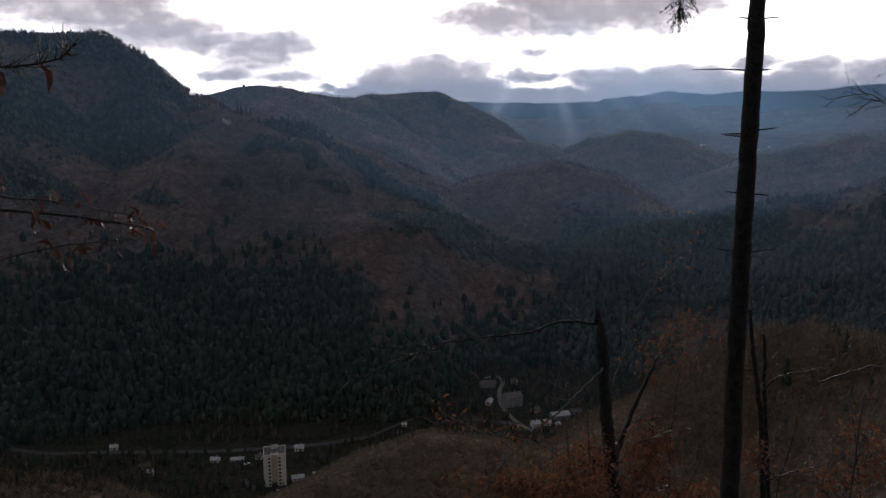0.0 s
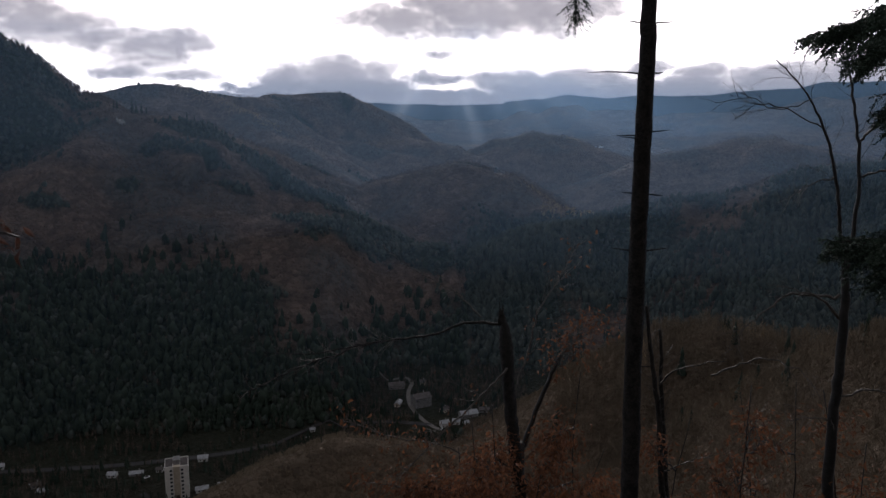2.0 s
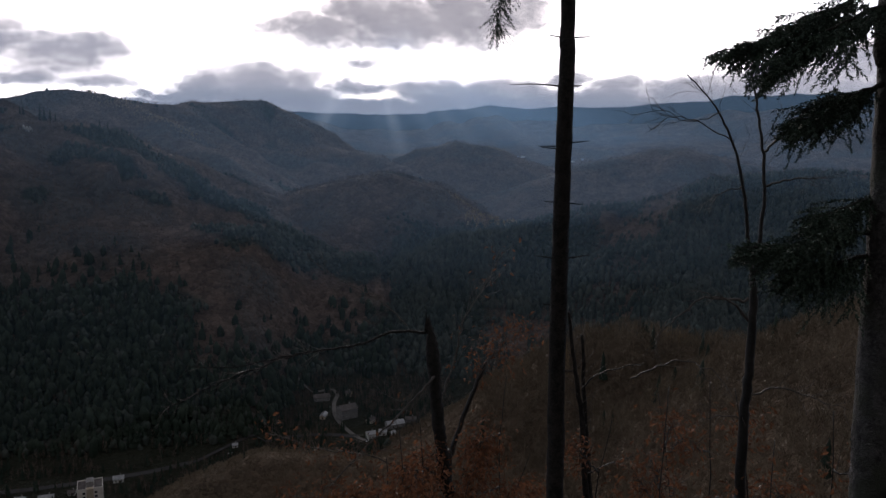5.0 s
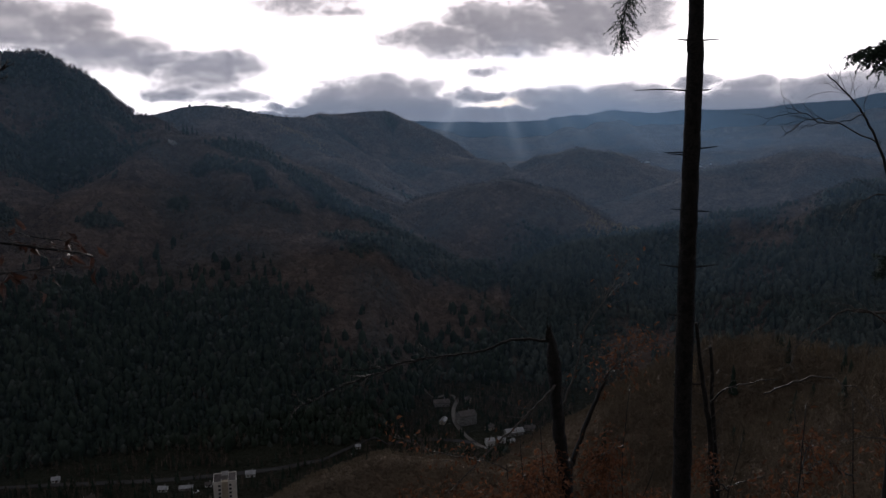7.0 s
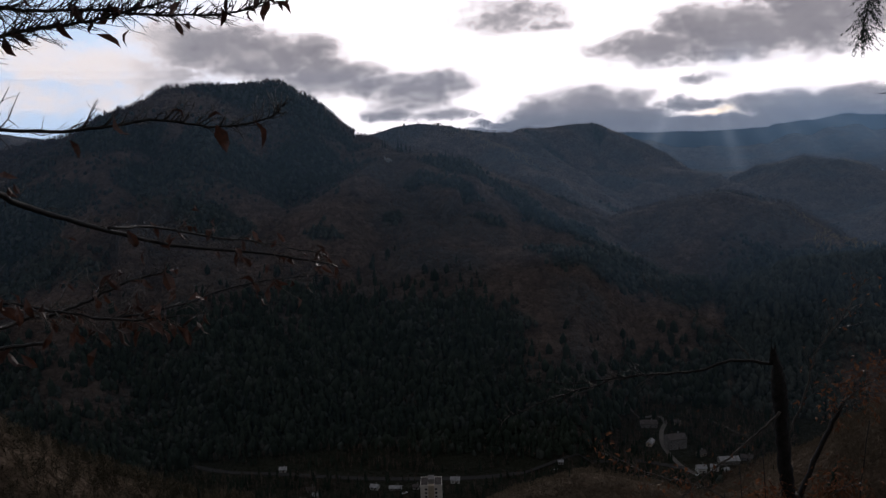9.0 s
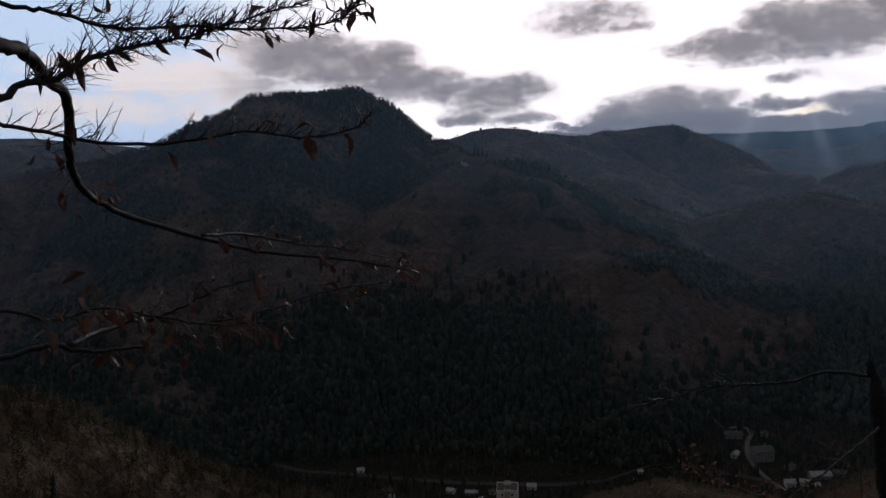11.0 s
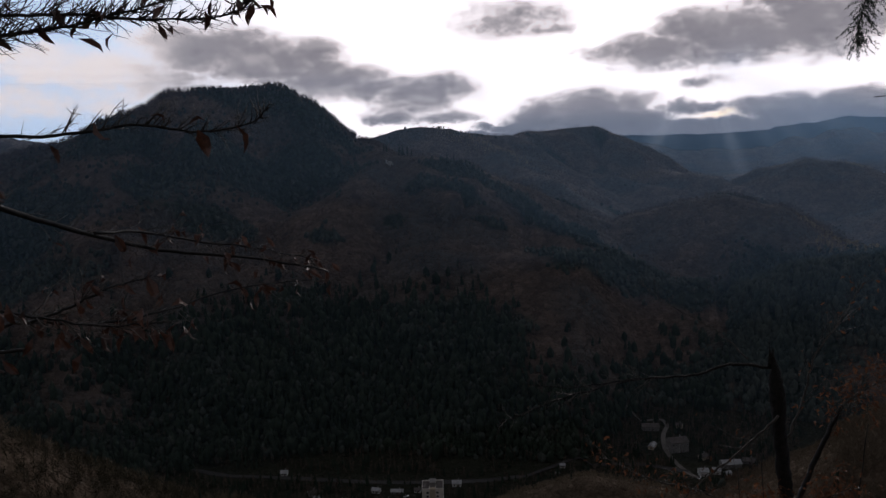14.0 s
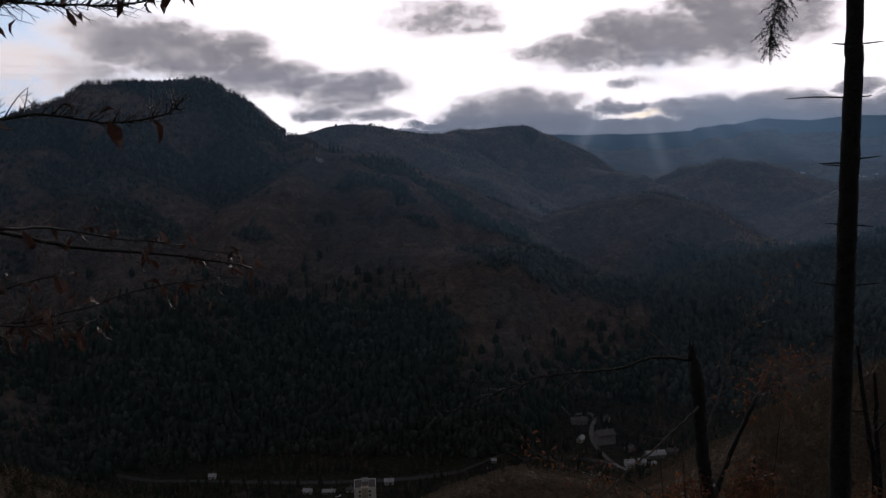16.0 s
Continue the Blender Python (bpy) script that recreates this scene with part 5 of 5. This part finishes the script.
def ribbon(name, points, width, surface, label, lift=0.25):
    """A road laid along the ground."""
    line = smooth_line([(x, y, 0) for x, y in points], 14)
    verts, faces = [], []
    for k, at in enumerate(line):
        way = (line[min(k + 1, len(line) - 1)] - line[max(k - 1, 0)]).normalized()
        side = Vector((-way.y, way.x, 0))
        z = ground_point(at.x, at.y).z + lift
        for f in (-1, -0.9, 0.9, 1):
            q = at + side * (width / 2 * f)
            verts.append((q.x, q.y, z - (0.6 if abs(f) == 1 else 0)))
    for k in range(len(line) - 1):
        for j in range(3):
            p = 4 * k + j
            faces.append((p, p + 1, p + 5, p + 4))
    return tagged(mesh_object(name, verts, faces, surface), label, "road", kind="structure")


ribbon("road", [(-420, 566), (-352, 557), (-264, 562), (-175, 566), (-104, 577), (-64, 592), (-12, 618), (30, 626), (69, 616)], 6.5, ASPHALT, "worn grey valley road beside the wooded slope")
ribbon("road_village", [(75, 606), (69, 614), (61, 632), (54, 662), (55, 693), (60, 716), (54, 728), (37, 722), (20, 726)], 4.2, GRAVEL, "pale village lane winding between houses")
ribbon("road_yard", [(-150, 520), (-128, 500), (-100, 503), (-70, 512)], 5.0, ASPHALT, "asphalt yard at the foot of the tower block")

WIN = {}


def window_part(parent, at, turn, wide, high):
    """A window with a frame and a pane, set 3 cm proud of its wall."""
    key = (round(wide, 1), round(high, 1))
    if key not in WIN:
        made = []
        for name, dx, dz, depth, surface in (("frame", wide, high, 0.10, WHITE_WALL), ("pane", wide - 0.2, high - 0.2, 0.14, WINDOW)):
            bm = bmesh.new()
            box(bm, (dx, depth, dz), (0, 0, 0))
            data = bpy.data.meshes.new(name)
            bm.to_mesh(data)
            bm.free()
            data.materials.append(surface)
            made.append(data)
        WIN[key] = made
    frame_data, pane_data = WIN[key]
    ob = new("window", frame_data)
    ob.parent = parent
    ob.matrix_basis = Matrix.Translation(at) @ Matrix.Rotation(turn, 4, "Z")
    pane = new("pane", pane_data)
    pane.parent = ob


def build_tower():
    at = ground_point(-124, 517)
    tower = thing("tower_block", (at.x, at.y, at.z - 0.3), "pale eight-storey tower block standing alone in the valley", "building")
    tower.rotation_euler = (0, 0, radians(11))
    tower.scale = (0.9, 0.9, 1.0)
    w, d, h = 17.5, 16.0, 24.6
    # two wings with a recessed stair bay between them
    for x in (-5.6, 5.6):
        bm = bmesh.new()
        box(bm, (6.3, d, h), (x, 0, h / 2), 0.05)
        part("wall", bm, PALE_PLASTER, tower)
    bm = bmesh.new()
    box(bm, (4.86, d - 2.2, h - 0.4), (0, 0.4, h / 2 - 0.2))
    part("stair_bay", bm, TAN_WALL, tower, "darker plaster stair bay")
    bm = bmesh.new()
    box(bm, (5.4, 8.0, 3.6), (0, 1.2, h + 1.4), 0.05)
    part("lift_house", bm, GREY_WALL, tower, "grey lift house on the flat roof")
    for x in (-5.6, 5.6):
        bm = bmesh.new()
        for dx, dy, sx, sy in ((0, d / 2 - 0.15, 6.3, 0.3), (0, -d / 2 + 0.15, 6.3, 0.3), (3.0, 0, 0.3, d - 0.6), (-3.0, 0, 0.3, d - 0.6)):
            box(bm, (sx, sy, 0.9), (x + dx, dy, h + 0.45))
        part("parapet", bm, PALE_PLASTER, tower)
        bm = bmesh.new()
        box(bm, (5.6, d - 0.7, 0.12), (x, 0, h + 0.07))
        part("roof", bm, ROOF_TILE, tower, "dark flat roof")
    for floor in range(8):
        z = 2.0 + floor * 2.9
        for x in (-4.1, 4.1):
            window_part(tower, (x, -d / 2 - 0.03, z), 0, 2.0, 1.7)
        for y in (-4.5, 0.0, 4.5):
            window_part(tower, (-8.78, y, z), radians(90), 1.6, 1.4)
            window_part(tower, (8.78, y, z), radians(90), 1.6, 1.4)
    bm = bmesh.new()
    box(bm, (3.0, 0.3, 2.6), (0, -d / 2 + 1.4, 1.3))
    part("door", bm, DOOR_WOOD, tower)


def house(x, y, turn, w, d, h, roof_h, wall_surface, roof_surface, label, sink=0.4, windows=True):
    """A gabled house with its eaves, chimney, windows and door."""
    if w < 15:
        w, d, h, roof_h = w * 0.8, d * 0.8, h * 0.8, roof_h * 0.7
    at = ground_point(x, y)
    ob = thing("house", (at.x, at.y, at.z - sink), label, "house", "valley houses")
    ob.rotation_euler = (0, 0, radians(turn))
    bm = bmesh.new()
    box(bm, (w, d, h), (0, 0, h / 2))
    v = [bm.verts.new(q) for q in ((-w / 2, -d / 2, h), (-w / 2, d / 2, h), (-w / 2, 0, h + roof_h - 0.15), (w / 2, -d / 2, h), (w / 2, d / 2, h), (w / 2, 0, h + roof_h - 0.15))]
    bm.faces.new((v[0], v[2], v[1]))
    bm.faces.new((v[3], v[4], v[5]))
    part("wall", bm, wall_surface, ob)
    for s in (-1, 1):
        bm = bmesh.new()
        over = 0.5
        low = h - over * roof_h / (d / 2)
        a = [(-w / 2 - over, s * (d / 2 + over), low), (w / 2 + over, s * (d / 2 + over), low), (w / 2 + over, 0, h + roof_h), (-w / 2 - over, 0, h + roof_h)]
        low_ring = [bm.verts.new(q) for q in a]
        top_ring = [bm.verts.new((p, q, r + 0.22)) for p, q, r in a]
        bm.faces.new(low_ring)
        bm.faces.new(top_ring)
        for k in range(4):
            bm.faces.new((low_ring[k], low_ring[(k + 1) % 4], top_ring[(k + 1) % 4], top_ring[k]))
        bmesh.ops.recalc_face_normals(bm, faces=bm.faces)
        part("roof", bm, roof_surface, ob)
    bm = bmesh.new()
    box(bm, (0.7, 0.7, 1.8), (w * 0.2, d * 0.12, h + roof_h + 0.3))
    part("chimney", bm, GREY_WALL, ob)
    if windows:
        for k in range(max(2, int(w / 3.2))):
            px = -w / 2 + w * (k + 0.5) / max(2, int(w / 3.2))
            for z in ((1.7,) if h < 4.5 else (1.7, 4.5) if h < 8 else (1.7, 4.5, 7.3)):
                window_part(ob, (px, -d / 2 - 0.03, z), 0, 1.2, 1.3)
        for z in ((1.7,) if h < 4.5 else (1.7, 4.5)):
            window_part(ob, (-w / 2 - 0.03, 0, z), radians(90), 1.2, 1.3)
    bm = bmesh.new()
    box(bm, (1.1, 0.16, 2.1), (w * 0.08, -d / 2 - 0.02, 1.05))
    part("door", bm, DOOR_WOOD, ob)
    return ob


def car(x, y, turn, label):
    at = ground_point(x, y)
    ob = thing("car", (at.x, at.y, at.z + 0.25), label, "car", "parked cars")
    ob.rotation_euler = (0, 0, radians(turn))
    bm = bmesh.new()
    box(bm, (4.3, 1.75, 0.6), (0, 0, 0.62), 0.12)
    part("body", bm, CAR_PAINT, ob)
    bm = bmesh.new()
    made = bmesh.ops.create_cube(bm, size=1.0, matrix=Matrix.Translation((-0.2, 0, 1.15)) @ Matrix.Diagonal((2.3, 1.55, 0.55, 1)))
    for v in made["verts"]:
        if v.co.z > 1.2:
            v.co.x = -0.2 + (v.co.x + 0.2) * 0.72
            v.co.y *= 0.85
    part("cabin", bm, WINDOW, ob, "dark car windows")
    for dx in (-1.35, 1.35):
        for dy in (-0.82, 0.82):
            bm = bmesh.new()
            bmesh.ops.create_cone(bm, segments=12, radius1=0.32, radius2=0.32, depth=0.22, cap_ends=True, matrix=Matrix.Translation((dx, dy, 0.32)) @ Matrix.Rotation(radians(90), 4, "X"))
            part("wheel", bm, TYRE, ob)


build_tower()
house(-116, 568, 8, 9, 7, 4.0, 2.6, WHITE_WALL, METAL_ROOF, "small white house with a pale sheet roof")
house(-178, 548, -5, 8, 6, 3.6, 2.2, WHITE_WALL, METAL_ROOF, "low white house beside the valley road")
house(-161, 549, 6, 12, 6, 3.2, 1.8, GREY_WALL, METAL_ROOF, "long grey shed with a pale sheet roof")
house(-145, 553, 0, 6, 5, 3.2, 1.8, WHITE_WALL, ROOF_TILE, "small white cottage beside the road")
house(-265, 567, 12, 7, 6, 3.4, 2.2, WHITE_WALL, METAL_ROOF, "small white house at the wood's edge")
house(-228, 537, 25, 8, 6, 3.4, 2.4, GREY_WALL, ROOF_TILE, "grey house with a dark roof among bare trees")
house(-220, 527, -14, 7, 6, 3.4, 2.4, TAN_WALL, METAL_ROOF, "tan house with a pale roof among bare trees")
house(-108, 520, 14, 11, 7, 3.4, 1.6, WHITE_WALL, METAL_ROOF, "low white annex beside the tower block")
house(-92, 526, 14, 14, 6, 3.0, 1.4, GREY_WALL, METAL_ROOF, "row of low garages with a pale roof")
house(-77, 532, 14, 10, 6, 3.0, 1.4, WHITE_WALL, METAL_ROOF, "low white garages behind the tower block")
house(64, 660, 20, 16, 12, 9.5, 3.0, GREY_WALL, ROOF_TILE, "large grey three-storey house in the village")
house(80, 612, 12, 9, 8, 5.5, 2.6, WHITE_WALL, METAL_ROOF, "white house with a pale sheet roof in the village")
house(91, 616, -10, 8, 7, 4.6, 2.2, WHITE_WALL, METAL_ROOF, "white outbuilding with a pale sheet roof")
house(99, 613, 30, 6, 5, 3.4, 1.8, WHITE_WALL, METAL_ROOF, "small white house beside the lane")
house(104, 631, 14, 16, 8, 4.0, 2.4, GREY_WALL, METAL_ROOF, "long grey barn with a pale roof")
house(120, 640, -6, 12, 8, 4.0, 2.4, GREY_WALL, ROOF_TILE, "grey barn with a weathered dark roof")
house(43, 662, 70, 12, 6, 4.0, 2.0, TAN_WALL, METAL_ROOF, "narrow tan house along the village lane")
house(44, 704, 5, 15, 8, 4.2, 2.4, GREY_WALL, ROOF_TILE, "long grey house below the wooded slope")
house(70, 712, -20, 9, 7, 4.2, 2.4, TAN_WALL, ROOF_TILE, "tan house at the lane's bend")
house(84, 644, 40, 9, 7, 4.2, 2.4, TAN_WALL, ROOF_TILE, "tan house behind the white houses")
house(-33, 603, 10, 5, 4, 3.0, 1.6, WHITE_WALL, METAL_ROOF, "tiny white hut beside the valley road")
for x, y, turn, label in ((-36, 596, 20, "white car parked by the valley road"), (-232, 541, 10, "pale car in a yard"), (-152, 543, 40, "pale car beside the sheds"), (-90, 516, 15, "pale car on the asphalt yard"), (-84, 518, 15, "pale car on the asphalt yard"), (76, 604, 60, "white car at the end of the lane"), (-118, 503, 12, "pale car below the tower block")):
    car(x, y, turn, label)


def far_house(x, y, turn, size):
    at = ground_point(x, y)
    ob = house(x, y, turn, size, size * 0.75, size * 0.5, size * 0.3, WHITE_WALL, ROOF_TILE, "tiny pale house of the far village", 0.5, False)
    tagged(ob, group="far village houses")


dice = random.Random(9)
for k in range(22):
    a, r = radians(dice.uniform(16.8, 19.6)), dice.uniform(3330, 3560)
    far_house(r * math.sin(a), r * math.cos(a), dice.uniform(0, 90), dice.uniform(12, 18))
for k in range(8):
    a, r = radians(dice.uniform(22, 27)), dice.uniform(3300, 3500)
    far_house(r * math.sin(a), r * math.cos(a), dice.uniform(0, 90), dice.uniform(10, 16))

# ---- pines on the saddle and the pale outcrop below them ----


def saddle_pine(turn, r, height, seed):
    x, y = r * math.sin(radians(turn)), r * math.cos(radians(turn))
    at = ground_point(x, y)
    dice = random.Random(seed)
    pine = thing("slim_pine", (at.x, at.y, at.z - 0.4), "tall slim dark pine on the saddle", "tree", "pines on the saddle")
    bm = bmesh.new()
    tube(bm, [Vector((0, 0, 0)), Vector((0.1, 0, height * 0.5)), Vector((0, 0, height * 0.95))], 0.4, 0.1, 6)
    part("trunk", bm, BARK, pine)
    bm = bmesh.new()
    for k in range(110):
        f = dice.uniform(0.12, 1.0)
        t = dice.uniform(0, 6.28)
        w = 0.17 * height * (1.1 - f) * dice.uniform(0.5, 1.2) + 0.5
        z = f * height
        c, s = math.cos(t), math.sin(t)
        root, tip = Vector((0, 0, z)), Vector((c * w, s * w, z - 0.25 * w))
        side = Vector((-s, c, 0)) * 0.35 * w
        a, b = tip * 0.6 + root * 0.4 + side, tip * 0.6 + root * 0.4 - side
        up = Vector((0, 0, 0.35 * w + 0.4))
        v = [bm.verts.new(q) for q in (root + up, a, tip, b)]
        bm.faces.new((v[0], v[1], v[2]))
        bm.faces.new((v[0], v[2], v[3]))
    part("crown", bm, NEEDLES, pine)


for k, (turn_at, r, h) in enumerate(((-14.95, 1268, 25), (-14.7, 1262, 21), (-14.35, 1260, 19), (-14.05, 1258, 13), (-15.9, 1280, 16), (-16.1, 1283, 13), (-11.4, 1240, 14), (-10.9, 1236, 12))):
    saddle_pine(turn_at, r, h, 300 + k)


def boulder(name, at, size, seed, surface, label, category="rock", group=""):
    dice = random.Random(seed)
    bm = bmesh.new()
    bmesh.ops.create_icosphere(bm, subdivisions=3, radius=1.0)
    shift = Vector([dice.uniform(-9, 9) for _ in range(3)])
    for v in bm.verts:
        n = noise.fractal(v.co * 1.3 + shift, 1.0, 2.0, 3)
        c = v.co * (1 + 0.35 * n)
        c = Vector((round(c.x * 3) / 3 * 0.35 + c.x * 0.65, round(c.y * 3) / 3 * 0.35 + c.y * 0.65, round(c.z * 3) / 3 * 0.35 + c.z * 0.65))
        v.co = Vector((c.x * size[0], c.y * size[1], c.z * size[2]))
    data = bpy.data.meshes.new(name)
    bm.to_mesh(data)
    bm.free()
    data.materials.append(surface)
    ob = new(name, data)
    ob.location = at
    ob.rotation_euler = (0, 0, dice.uniform(0, 6.28))
    return tagged(ob, label, category, group)


PALE_ROCK = material("pale_limestone", (0.20, 0.19, 0.18), (0.38, 0.37, 0.35), 0.15, 9.0, 0.9, 0.8, 0.3)
for k, (turn_at, r, s) in enumerate(((-15.95, 1205, 3.5), (-15.75, 1202, 4.0), (-15.6, 1205, 3.0), (-15.85, 1198, 2.4), (-15.68, 1196, 2.0), (-15.5, 1200, 2.2))):
    x, y = r * math.sin(radians(turn_at)), r * math.cos(radians(turn_at))
    boulder("outcrop", ground_point(x, y) + Vector((0, 0, 2.5)), (s * 0.45, s * 0.4, s * 0.4 + 2), 400 + k, PALE_ROCK, "pale limestone outcrop below the saddle", "rock", "pale outcrops")

# ---- the ledge beside the lookout: stones and mossy dead wood ----
for k, (x, y, s) in enumerate(((3.4, 2.9, 0.14), (3.7, 3.1, 0.16), (4.0, 3.2, 0.18), (3.9, 2.7, 0.14), (4.2, 2.9, 0.2))):
    g = ground_point(x, y)
    boulder("stone", g + Vector((0, 0, s * 0.05)), (s * 0.9, s * 0.6, s * 0.3), 500 + k, ROCK, "mossy grey limestone on the ledge", "rock", "stones on the ledge")
for k, ((ax, ay), (bx, by), r) in enumerate((((3.2, 2.95), (4.3, 2.9), 0.035), ((3.35, 3.2), (4.3, 2.7), 0.03), ((3.3, 2.7), (4.2, 3.1), 0.028), ((3.5, 3.3), (4.4, 3.0), 0.04))):
    a, b = ground_point(ax, ay), ground_point(bx, by)
    up = Vector((0, 0, r * 0.8))
    mid = (a + b) / 2
    mid.z = max(mid.z, ground_point(mid.x, mid.y).z)
    bm = bmesh.new()
    tube(bm, smooth_line([a + up - a, mid + up - a, b + up - a], 8), r, r * 0.6, 10, 0.12, random.Random(600 + k))
    data = bpy.data.meshes.new("log")
    bm.to_mesh(data)
    bm.free()
    data.materials.append(MOSS_LOG)
    ob = new("fallen_log", data)
    ob.location = a
    tagged(ob, "mossy fallen dead log on the ledge", "log", "fallen logs")

# spruces that stand close before the tower block


def yard_spruce(x, y, height, seed):
    dice = random.Random(seed)
    at = ground_point(x, y)
    tree_thing = thing("yard_spruce", (at.x, at.y, at.z - 0.3), "dark spruce in front of the tower block", "tree", "spruces by the tower")
    bm = bmesh.new()
    tube(bm, [Vector((0, 0, 0)), Vector((0, 0, height * 0.9))], 0.22, 0.06, 6)
    part("trunk", bm, BARK, tree_thing)
    bm = bmesh.new()
    for k in range(150):
        f = dice.uniform(0.06, 1.0)
        t = dice.uniform(0, 6.28)
        w = 0.22 * height * (1.05 - f) * dice.uniform(0.6, 1.15) + 0.15
        z = f * height
        c, s = math.cos(t), math.sin(t)
        root, tip = Vector((0, 0, z)), Vector((c * w, s * w, z - 0.3 * w))
        side = Vector((-s, c, 0)) * 0.4 * w
        a, b = tip * 0.6 + root * 0.4 + side, tip * 0.6 + root * 0.4 - side
        v = [bm.verts.new(q) for q in (root + Vector((0, 0, 0.3 * w + 0.2)), a, tip, b)]
        bm.faces.new((v[0], v[1], v[2]))
        bm.faces.new((v[0], v[2], v[3]))
    part("crown", bm, NEEDLES, tree_thing)


for k, (x, y, h) in enumerate(((-131, 500, 9), (-127, 497, 12), (-122, 499, 10), (-119, 495, 7), (-134, 503, 11), (-115, 502, 8), (-110, 498, 10), (-104, 503, 7), (-140, 506, 9), (-96, 506, 9), (-88, 503, 11), (-80, 515, 12), (-74, 520, 13), (-68, 524, 12), (-146, 510, 8))):
    yard_spruce(x, y, h, 700 + k)
